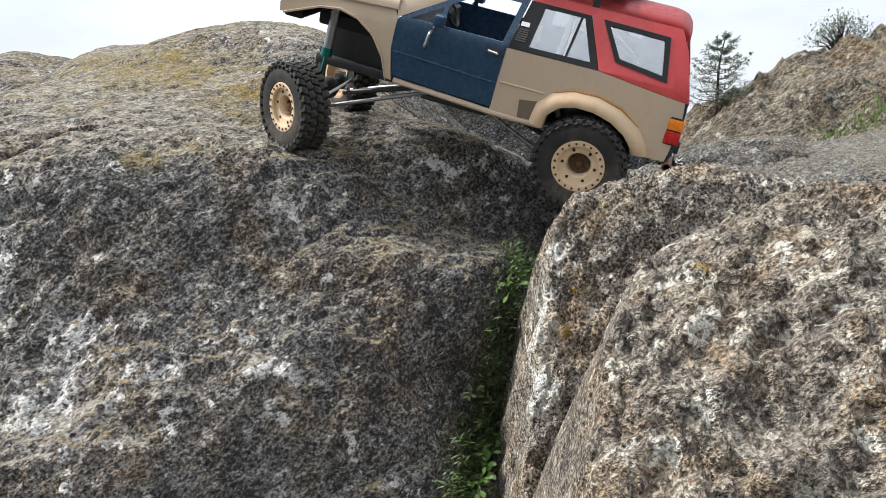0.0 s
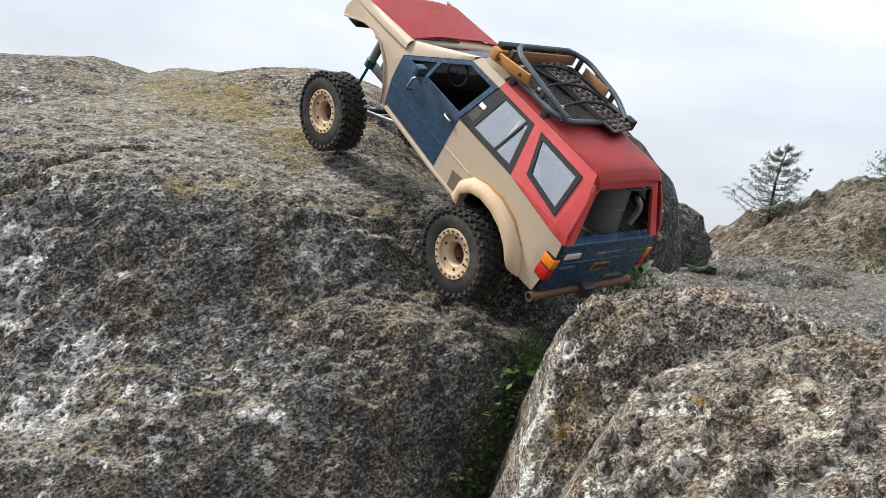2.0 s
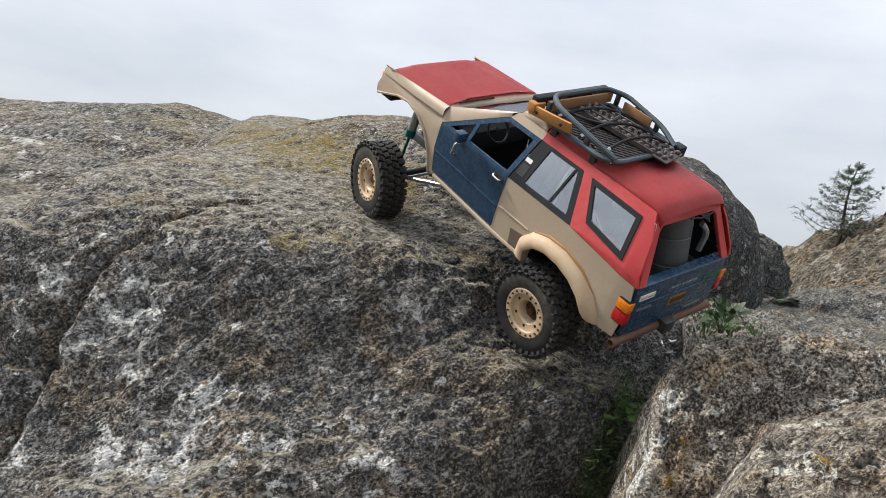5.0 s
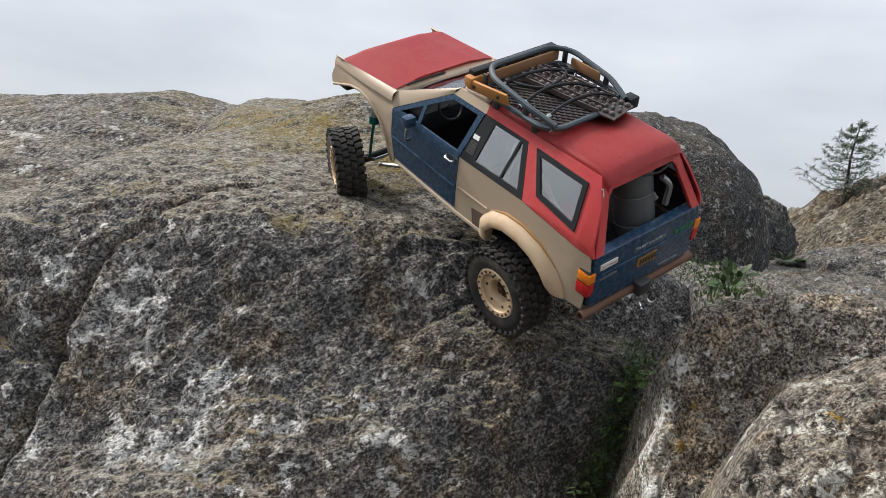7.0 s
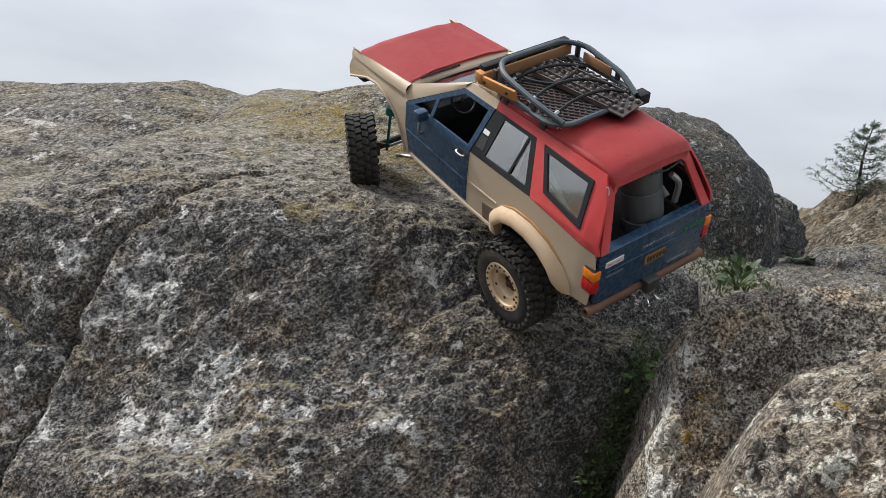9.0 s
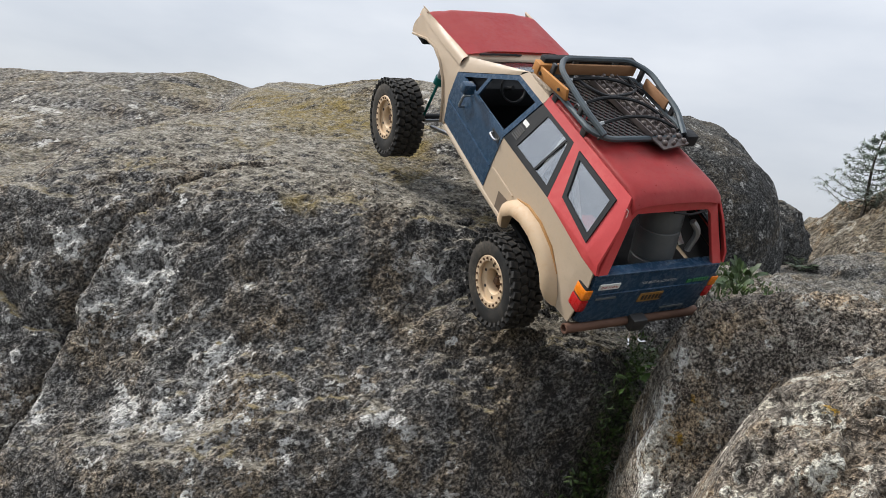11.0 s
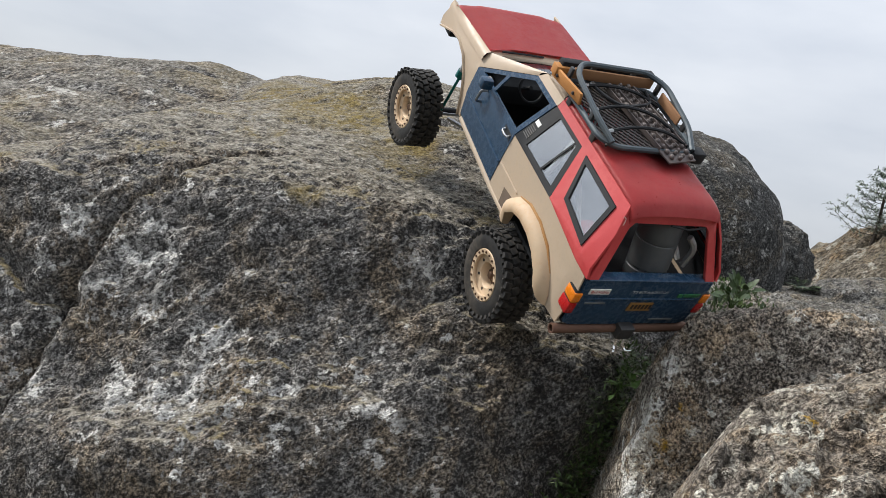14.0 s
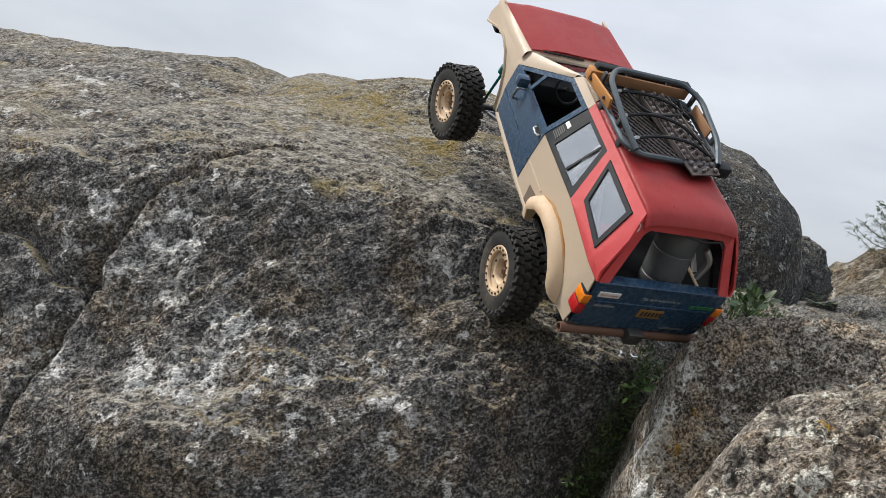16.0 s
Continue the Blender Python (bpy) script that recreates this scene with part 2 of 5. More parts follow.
def glass_material(name, shine=0.29, rough_=0.03):
    """Thin scratched window plastic: clear, with a broad sheen."""
    m, n, l, b = nodes_of(name)
    out = n["Material Output"]
    clear, gloss, mix = n.new("ShaderNodeBsdfTransparent"), n.new("ShaderNodeBsdfGlossy"), n.new("ShaderNodeMixShader")
    clear.inputs["Color"].default_value = (0.80, 0.82, 0.83, 1)
    gloss.inputs["Color"].default_value = (0.92, 0.94, 0.96, 1)
    f = tex_noise(n, l, coords(n, l), 60.0, 4.0, 0.7)
    l.new(ramp(n, l, f, (0.35, rough_), (0.75, rough_ + 0.05)), gloss.inputs["Roughness"])
    l.new(ramp(n, l, f, (0.3, shine - 0.02), (0.7, shine + 0.03)), mix.inputs["Fac"])
    l.new(clear.outputs[0], mix.inputs[1])
    l.new(gloss.outputs[0], mix.inputs[2])
    l.new(mix.outputs[0], out.inputs["Surface"])
    return m


GREY = ((0.032, 0.030, 0.029), (0.200, 0.191, 0.181), (0.41, 0.397, 0.374), (0.56, 0.543, 0.51), (0.86, 0.84, 0.80))
WARM = ((0.070, 0.059, 0.049), (0.315, 0.272, 0.225), (0.48, 0.44, 0.37), (0.66, 0.605, 0.495), (0.86, 0.82, 0.71))
CLEFT = ((0.052, 0.045, 0.039), (0.41, 0.358, 0.302), (0.62, 0.575, 0.49), (0.70, 0.66, 0.57), (0.94, 0.92, 0.86))
COOL = ((0.030, 0.030, 0.029), (0.19, 0.186, 0.178), (0.36, 0.355, 0.335), (0.50, 0.49, 0.46), (0.62, 0.61, 0.58))
DARK = ((0.016, 0.0165, 0.0165), (0.085, 0.085, 0.082), (0.20, 0.20, 0.19), (0.30, 0.295, 0.28), (0.5, 0.49, 0.46))
BROWN = ((0.045, 0.038, 0.028), (0.20, 0.168, 0.125), (0.31, 0.27, 0.21), (0.38, 0.34, 0.27), (0.50, 0.47, 0.40))
SOIL = ((0.03, 0.026, 0.018), (0.07, 0.064, 0.035), (0.10, 0.10, 0.05), (0.16, 0.14, 0.08), (0.3, 0.27, 0.2))
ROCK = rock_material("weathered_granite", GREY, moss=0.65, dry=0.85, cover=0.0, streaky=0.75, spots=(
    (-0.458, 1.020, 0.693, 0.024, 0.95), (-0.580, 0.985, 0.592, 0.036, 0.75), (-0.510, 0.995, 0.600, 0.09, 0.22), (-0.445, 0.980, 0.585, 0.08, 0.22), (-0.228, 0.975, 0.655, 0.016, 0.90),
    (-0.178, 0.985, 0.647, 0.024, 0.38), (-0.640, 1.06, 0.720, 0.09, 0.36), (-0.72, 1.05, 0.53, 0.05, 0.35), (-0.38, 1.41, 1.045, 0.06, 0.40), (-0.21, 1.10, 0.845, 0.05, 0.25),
    # negative spots: barer stone by the cleft, with shade under the truck painted in
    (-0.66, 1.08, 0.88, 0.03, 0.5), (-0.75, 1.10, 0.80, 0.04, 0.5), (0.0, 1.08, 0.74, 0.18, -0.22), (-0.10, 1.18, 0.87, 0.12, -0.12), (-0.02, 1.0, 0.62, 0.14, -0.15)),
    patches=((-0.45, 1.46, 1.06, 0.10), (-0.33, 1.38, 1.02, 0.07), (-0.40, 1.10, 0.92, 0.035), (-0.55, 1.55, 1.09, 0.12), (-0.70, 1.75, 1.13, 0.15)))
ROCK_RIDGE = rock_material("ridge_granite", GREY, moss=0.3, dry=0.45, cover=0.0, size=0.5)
NEAR_GOLD = ((0.192, 0.612, 0.826, 0.006), (0.202, 0.618, 0.832, 0.005))
ROCK_FRONT = rock_material("cream_granite", WARM, moss=0.1, dry=0.2, cover=0.05, streaky=1.0, tint=(0.44, 0.31, 0.18), size=1.0, gold=NEAR_GOLD)
ROCK_NEAR = rock_material("rough_granite", CLEFT, moss=0.1, dry=0.15, cover=0.03, streaky=1.0, tint=(0.32, 0.235, 0.145), size=1.1, spots=(
    (0.108, 0.895, 0.705, 0.032, 0.62), (0.112, 0.925, 0.745, 0.026, 0.60), (0.125, 0.945, 0.785, 0.024, 0.50), (0.100, 0.88, 0.65, 0.04, 0.60), (0.30, 0.64, 0.855, 0.07, 0.15), (0.14, 0.56, 0.72, 0.06, 0.18), (0.20, 0.54, 0.75, 0.06, 0.12)),
    gold=((0.135, 0.893, 0.714, 0.008), (0.146, 0.950, 0.795, 0.006), (0.192, 0.612, 0.826, 0.006), (0.202, 0.618, 0.832, 0.005), (0.150, 0.915, 0.755, 0.007)))
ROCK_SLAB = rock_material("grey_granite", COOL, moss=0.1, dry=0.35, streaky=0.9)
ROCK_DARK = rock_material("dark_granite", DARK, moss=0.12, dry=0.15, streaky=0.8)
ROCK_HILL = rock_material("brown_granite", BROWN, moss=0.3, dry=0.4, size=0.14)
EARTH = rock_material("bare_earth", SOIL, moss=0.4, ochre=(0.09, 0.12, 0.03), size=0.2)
RED = paint("red_paint", (0.47, 0.046, 0.048), 0.42, dust=(0.50, 0.24, 0.19), dirt=0.25, fade=0.25)
# roof red, darker in two round spots at the rack's rear edge
RED_ROOF = paint("darkened_red_paint", (0.47, 0.046, 0.048), 0.38, dust=(0.50, 0.24, 0.19), dirt=0.2, fade=0.25, dark_spots=((-0.040, -0.008, 0.180, 0.030), (-0.030, -0.030, 0.180, 0.034)))
TAN = paint("tan_paint", (0.45, 0.355, 0.26), 0.5, dust=(0.40, 0.28, 0.165), dirt=0.35)
FLARE = paint("muddy_tan_paint", (0.51, 0.38, 0.25), 0.6, dust=(0.40, 0.21, 0.085), dirt=0.5)
MUD = paint("dried_mud", (0.36, 0.19, 0.075), 0.85, dust=(0.46, 0.31, 0.17), dirt=0.7, size=3.0, spec=0.1)
BLUE = paint("blue_paint", (0.018, 0.048, 0.092), 0.25, dust=(0.14, 0.15, 0.15), dirt=0.07, fade=0.0)
BLACK = paint("black_plastic", (0.014, 0.015, 0.017), 0.55, dust=(0.10, 0.095, 0.09), dirt=0.08, fade=0.0, spec=0.22)
RUBBER = paint("dusty_rubber", (0.020, 0.020, 0.020), 0.7, dust=(0.19, 0.16, 0.125), dirt=0.6, spec=0.25)
RIM = paint("bronze_rim", (0.58, 0.43, 0.28), 0.5, dust=(0.60, 0.46, 0.34), dirt=0.6, metal=0.1)
HUB = paint("dark_hub", (0.085, 0.045, 0.025), 0.5, dirt=0.4, metal=0.4)
STEEL = paint("dark_steel", (0.06, 0.062, 0.065), 0.45, dirt=0.2, metal=0.6)
RACKPAINT = paint("grey_blue_rack_paint", (0.055, 0.072, 0.085), 0.5, dirt=0.2, metal=0.2)
CHROME = paint("chrome", (0.75, 0.75, 0.75), 0.15, dirt=0.1, metal=1.0)
ALU = paint("grey_aluminium", (0.33, 0.34, 0.35), 0.35, dirt=0.15, metal=0.8)
TEAL = paint("teal_anodised", (0.01, 0.16, 0.15), 0.35, dirt=0.1, metal=0.7)
RUST = paint("rusty_steel", (0.13, 0.070, 0.048), 0.7, dust=(0.22, 0.12, 0.08), dirt=0.8, metal=0.3, size=2.0)
WOOD = paint("orange_wood", (0.46, 0.20, 0.055), 0.6, dust=(0.30, 0.14, 0.05), dirt=0.5, size=1.5)
BROWN_WOOD = paint("brown_wood", (0.30, 0.155, 0.075), 0.65, dust=(0.22, 0.12, 0.07), dirt=0.5, size=1.5)
AMBER = paint("amber_lens", (0.75, 0.20, 0.01), 0.25, dirt=0.1)
REDLENS = paint("red_lens", (0.42, 0.012, 0.012), 0.25, dirt=0.1)
WHITE = paint("white_plastic", (0.72, 0.72, 0.70), 0.5, dirt=0.1)
GREYCAN = paint("grey_plastic", (0.075, 0.082, 0.086), 0.45, dirt=0.1)
GOLD = paint("worn_yellow_plate", (0.31, 0.16, 0.04), 0.5, dust=(0.1, 0.06, 0.02), dirt=0.5)
GREEN = paint("green_vinyl", (0.03, 0.16, 0.06), 0.5, dirt=0.1)
SCUFF = paint("bare_scuff", (0.62, 0.55, 0.5), 0.6, dirt=0.2)
GLASS = glass_material("clear_window")

# ---- terrain ----
def hashed(i, j, k, seed):
    h = (i * 374761393 + j * 668265263 + k * 2147483647 + seed * 974634777) & 0xFFFFFFFF
    h = ((h ^ (h >> 13)) * 1274126177) & 0xFFFFFFFF
    h = ((h ^ (h >> 15)) * 2246822519) & 0xFFFFFFFF
    return (h ^ (h >> 16)) / 4294967295.0


def value_noise(p, seed=0):
    """Smooth noise in -1..1 for an array of points."""
    f = np.floor(p)
    r = p - f
    f = f.astype(np.int64)
    r = r * r * r * (r * (r * 6 - 15) + 10)
    total = 0.0
    for a in (0, 1):
        wa = r[:, 0] if a else 1 - r[:, 0]
        for b in (0, 1):
            wb = r[:, 1] if b else 1 - r[:, 1]
            for c in (0, 1):
                wc = r[:, 2] if c else 1 - r[:, 2]
                total = total + wa * wb * wc * hashed(f[:, 0] + a, f[:, 1] + b, f[:, 2] + c, seed)
    return total * 2 - 1


def fbm(p, scale, octaves=4, gain=0.5, seed=0, ridged=False):
    out, amp = 0.0, 1.0
    turn = np.array([[0.80, 0.52, -0.30], [-0.60, 0.70, -0.39], [0.01, 0.49, 0.87]])
    q = p * scale
    for o in range(octaves):
        v = value_noise(q, seed + o)
        out = out + amp * (1 - 2 * np.abs(v) if ridged else v)
        q, amp = (q @ turn) * 2.03, amp * gain
    return out


def mesh_object(name, co, faces, material, smooth=True):
    me = bpy.data.meshes.new(name)
    me.from_pydata(co.tolist() if hasattr(co, "tolist") else co, [], faces.tolist() if hasattr(faces, "tolist") else faces)
    if smooth:
        me.polygons.foreach_set("use_smooth", [True] * len(me.polygons))
    me.materials.append(material)
    me.update()
    return new(name, me)


def grid_faces(nu, nv):
    a = (np.arange(nu - 1)[:, None] * nv + np.arange(nv - 1)[None, :]).ravel()
    return np.stack([a, a + nv, a + nv + 1, a + 1], 1)


def stepped(*runs):
    """A row of numbers from runs of (start, end, step)."""
    parts = [np.arange(a, b, s) for a, b, s in runs]
    return np.concatenate(parts + [[runs[-1][1]]])


R2 = math.sqrt(0.5)


def tilted(x, p, n):
    """From the slope's frame (along x, up the slope p, out of it n) to the world."""
    return np.stack([x, (p - n) * R2, (p + n) * R2], 1)


def rough(co, amps, seed, stretch=0.6):
    """Relief out of the slope: broad swells, lumps, grain."""
    grainwise = np.stack([stretch * (0.766 * co[:, 0] + 0.643 * co[:, 2]), co[:, 1], -0.643 * co[:, 0] + 0.766 * co[:, 2]], 1)
    return (amps[0] * fbm(co, 3.5, 3, 0.5, seed) + amps[1] * fbm(co, 13.0, 4, 0.55, seed + 11)
            + amps[2] * fbm(grainwise, 55.0, 4, 0.65, seed + 23) - amps[3] * np.maximum(0, fbm(grainwise, 34.0, 4, 0.62, seed + 37, True) - 0.30))


# the great outcrop: broad relief by soft swells on a slope of 45 degrees
SWELL_X = (-1.2, -0.95, -0.7, -0.45, -0.2, 0.05, 0.3)
SWELL_P = ((0.8, 0.2), (1.0, 0.16), (1.15, 0.14), (1.3, 0.13), (1.42, 0.13), (1.55, 0.14), (1.7, 0.18), (1.95, 0.28), (2.3, 0.4), (2.8, 0.5))
SWELL_N = (
    (-0.013, -0.007, -0.016, 0.001, 0.076, 0.164, 0.246, 0.134, 0.226, -0.047),
    (-0.145, -0.057, 0.051, 0.042, 0.022, 0.189, 0.123, 0.006, 0.231, 0.068),
    (-0.254, 0.052, -0.018, 0.095, 0.135, 0.064, 0.145, 0.182, 0.143, 0.152),
    (-0.304, 0.194, 0.003, 0.137, 0.150, 0.138, 0.113, 0.206, 0.233, 0.187),
    (0.155, -0.132, 0.183, 0.046, 0.216, 0.060, 0.172, 0.276, 0.191, 0.043),
    (-0.280, 0.192, 0.021, 0.204, -0.043, 0.266, 0.088, 0.154, 0.114, 0.021),
    (-0.111, -0.046, -0.213, 0.255, 0.076, 0.130, 0.051, 0.043, 0.036, 0.007))


def cubic(c, u, v):
    return (c[0] + c[1] * u + c[2] * v + c[3] * u * u + c[4] * u * v + c[5] * v * v
            + c[6] * u ** 3 + c[7] * u * u * v + c[8] * u * v * v + c[9] * v ** 3)


def soft_min(a, b, k):
    return -np.logaddexp(-k * a, -k * b) / k


FACE = (-0.2062, 0.0885, 0.4663, -0.3498, -0.307, 0.1577, -0.3143, 0.1861, -0.2708, 0.2215)
BROW = (-0.2521, -0.0457, -0.4601, -0.511, -0.1128, -0.1855, -0.4325, -0.177, 0.0555, -0.0263)


def outcrop_height(x, p):
    n = 0.1832 - 0.1259 * x - 0.5811 * p
    for gx, row in zip(SWELL_X, SWELL_N):
        ex = np.exp(-((x - gx) / 0.24) ** 2)
        for (gp, s), w in zip(SWELL_P, row):
            n = n + w * ex * np.exp(-((p - gp) / s) ** 2)
    step = lambda v: 1 / (1 + np.exp(-6 * (v - 0.5)))
    # on the long side the face breaks into the top along a firm brow
    u = np.maximum(x, -0.95) + 0.4
    firm = soft_min(cubic(FACE, u, np.clip(p, 0.95, 1.7) - 1.25), cubic(BROW, u, np.clip(p, 1.3, 2.3) - 1.7), 90.0)
    k = step((-0.24 - x) / 0.16) * step((p - 1.05) / 0.1) * step((2.0 - p) / 0.15) * 0.75
    n = n + k * (firm - n)
    n = n - 0.018 * step((p - 1.86) / 0.2) + 0.024 * step((-0.66 - x) / 0.15) * step((p - 1.86) / 0.2) - 0.19 * step((-0.83 - x) / 0.25) * step((p - 1.42) / 0.14) - 0.06 * step((-1.2 - x) / 0.3)
    # the cleft towards the boulders
    n = n - 0.055 * np.exp(-((x - (0.112 + 0.29 * (p - 1.31))) / 0.030) ** 2) / (1 + np.exp((p - 1.42) / 0.02))
    return n


def outcrop_detail(x, p):
    """Steps and seams in the stone."""
    d = 0.0
    # the steep seam that divides the face
    seam = np.interp(p, (0.9, 1.226, 1.292, 1.343, 1.388, 1.451, 1.52), (-0.80, -0.728, -0.708, -0.692, -0.654, -0.621, -0.56)) + 0.004 * np.sin(p * 63)
    deep = 1 / (1 + np.exp((p - 1.475) / 0.02))
    d = d - 0.030 * np.exp(-((x - seam + 0.010) / 0.013) ** 2) * deep
    d = d - 0.040 / (1 + np.exp((x - seam) / 0.006)) * np.exp(-np.maximum(0, seam - x) / 0.12) * deep
    # a crack that runs off it across the lower face
    low = 1.245 - 0.35 * (x + 0.75) + 0.012 * np.sin(x * 41)
    d = d - 0.022 * np.exp(-((p - low) / 0.010) ** 2) / (1 + np.exp((x + 0.66) / 0.02))
    # the ledge crack on the brow
    lip = 1.525 + 0.03 * np.sin((x + 0.6) * 9)
    d = d - 0.016 * np.exp(-((p - lip) / 0.006) ** 2) * np.exp(-((x + 0.56) / 0.055) ** 4)
    # thin beds that weather out along the top
    top = 1 / (1 + np.exp((1.50 - p) / 0.03))
    beds = fbm(np.stack([x * 2.2, p * 15 + 0.8 * x, 0 * x], 1), 1.0, 4, 0.55, 41, True)
    d = d - 0.0035 * top * np.maximum(0, beds - 0.25) * (1 + 0.8 * (p - 1.5))
    # long shallow seams over the top
    for k, (a, b, w) in enumerate(((1.72, 0.22, 0.004), (1.86, -0.12, 0.005), (2.02, 0.3, 0.008))):
        line = a + b * (x + 0.6) + 0.02 * np.sin(x * 13 + k * 2)
        d = d - w * np.exp(-((p - line) / 0.010) ** 2)
    return d


def outcrop_surface(x, p):
    n = outcrop_height(x, p)
    co = tilted(x, p, n)
    calm = 1 - 0.6 / (1 + np.exp((1.50 - p) / 0.03))
    return n + outcrop_detail(x, p) + calm * rough(co, (0.006, 0.007, 0.0040, 0.005), 3)


def sloped_rock(name, xs, ps, surface, material, label):
    X, P = np.meshgrid(xs, ps, indexing="ij")
    x, p = X.ravel(), P.ravel()
    n = surface(x, p)
    co = tilted(x, p, n)
    nu, nv = len(xs), len(ps)
    idx = np.arange(nu * nv).reshape(nu, nv)
    # close the mass underneath with a skirt and a back
    rim = np.concatenate([idx[:, 0], idx[-1, 1:], idx[-2::-1, -1], idx[0, -2:0:-1]])
    low = co[rim].copy()
    low[:, 2] = -0.32
    base = len(co)
    k = len(rim)
    side = np.stack([rim, np.roll(rim, -1), base + (np.arange(k) + 1) % k, base + np.arange(k)], 1)
    faces = grid_faces(nu, nv).tolist() + side[:, ::-1].tolist() + [list(range(base, base + k))]
    ob = mesh_object(name, np.vstack([co, low]), faces, material)
    return tagged(ob, label, "rock", kind="structure")


outcrop = sloped_rock(
    "rock_outcrop", stepped((-2.6, -1.0, 0.03), (-1.0, -0.8, 0.008), (-0.8, 0.2, 0.0042), (0.2, 0.6, 0.02)),
    stepped((0.62, 0.95, 0.012), (0.95, 1.62, 0.0042), (1.62, 2.1, 0.008), (2.1, 3.4, 0.03)),
    outcrop_surface, ROCK, "steep grey granite outcrop with pale lichen and ochre moss")


def block_surface(face, top, edge, seed, amps, round_=40.0):
    """A rounded block: a front face and a top, that plunges past its edge on one side."""
    def surface(x, p):
        n = soft_min(face(x, p), top(x, p), round_)
        n = n - 45.0 * np.maximum(0, edge(p) - x) ** 1.5
        n = np.maximum(n, -0.6)
        return n + rough(tilted(x, p, n), amps, seed, 1.0)
    return surface


second = block_surface(lambda x, p: (2 * p - (0.672 - 0.1 * np.minimum(x, 0.35)) * 3 / R2) / 4,
                       lambda x, p: ((1.236 - 0.14 * np.maximum(0, x - 0.30) - 0.40 * np.maximum(0, 0.23 - x)) / R2 - 1.35 * p) / 0.65,
                       lambda p: np.interp(p, (0.95, 1.092, 1.147, 1.18, 1.22, 1.267, 1.333, 1.40), (0.080, 0.104, 0.108, 0.118, 0.124, 0.134, 0.170, 0.20)) + 0.003 * np.sin(p * 103 + 1), 51, (0.006, 0.010, 0.0062, 0.008), 45.0)
boulder_behind = sloped_rock("boulder", stepped((0.02, 0.17, 0.0016), (0.17, 0.48, 0.0042), (0.48, 0.95, 0.015)), stepped((0.62, 0.98, 0.012), (0.98, 1.42, 0.0042), (1.42, 1.55, 0.02)),
                             second, ROCK_NEAR, "rounded granite boulder with white lichen along a cleft")
near = block_surface(lambda x, p: 0.158 + 0.30 * np.minimum(x - 0.2, 0.08) - 0.10 * (p - 1.0),
                     lambda x, p: (0.905 - 0.66 * np.maximum(0, 0.32 - x)) / R2 - 1.75 * p + 0.75 * 1.09,
                     lambda p: np.interp(p, (0.7, 0.94, 0.99, 1.02, 1.06, 1.16), (0.06, 0.116, 0.136, 0.150, 0.168, 0.23)), 71, (0.004, 0.009, 0.0060, 0.008), 38.0)
boulder_front = sloped_rock("boulder", stepped((0.02, 0.18, 0.0018), (0.18, 0.45, 0.0042), (0.45, 0.8, 0.015)), stepped((0.5, 0.7, 0.012), (0.7, 1.16, 0.0042), (1.16, 1.26, 0.02)),
                            near, ROCK_FRONT, "rough foreground boulder with cream and yellow lichen")


def plan_rock(name, xs, ys, height, material, label, floor=-0.32, category="rock"):
    """A mass given by its height over the plan, closed with a skirt."""
    X, Y = np.meshgrid(xs, ys, indexing="ij")
    x, y = X.ravel(), Y.ravel()
    co = np.stack([x, y, height(x, y)], 1)
    nu, nv = len(xs), len(ys)
    idx = np.arange(nu * nv).reshape(nu, nv)
    rim = np.concatenate([idx[:, 0], idx[-1, 1:], idx[-2::-1, -1], idx[0, -2:0:-1]])
    low = co[rim].copy()
    low[:, 2] = floor
    base, k = len(co), len(rim)
    side = np.stack([rim, np.roll(rim, -1), base + (np.arange(k) + 1) % k, base + np.arange(k)], 1)
    ob = mesh_object(name, np.vstack([co, low]), grid_faces(nu, nv).tolist() + side[:, ::-1].tolist() + [list(range(base, base + k))], material)
    return tagged(ob, label, category, kind="structure")


def slab_height(x, y):
    p = np.stack([x, y, 0 * x], 1)
    z = 0.862 + 0.010 * (y - 1) + 0.13 * np.maximum(0, x - 0.75) - 0.10 * np.maximum(0, 0.30 - x) - 1.2 * np.maximum(0, y - 3.1) ** 2
    z = z - 0.07 * np.exp(-((y - 1.12) / 0.07) ** 2)
    return z + 0.012 * fbm(p, 3.0, 3, 0.5, 81) + 0.011 * fbm(p, 18.0, 4, 0.6, 83) + 0.006 * fbm(p, 60.0, 3, 0.6, 85, True)


slab = plan_rock("rock_slab", stepped((0.20, 1.0, 0.008), (1.0, 3.2, 0.025)), stepped((1.14, 2.0, 0.008), (2.0, 3.8, 0.025)), slab_height, ROCK_SLAB,
                 "flat grey granite slab with a gritty surface")


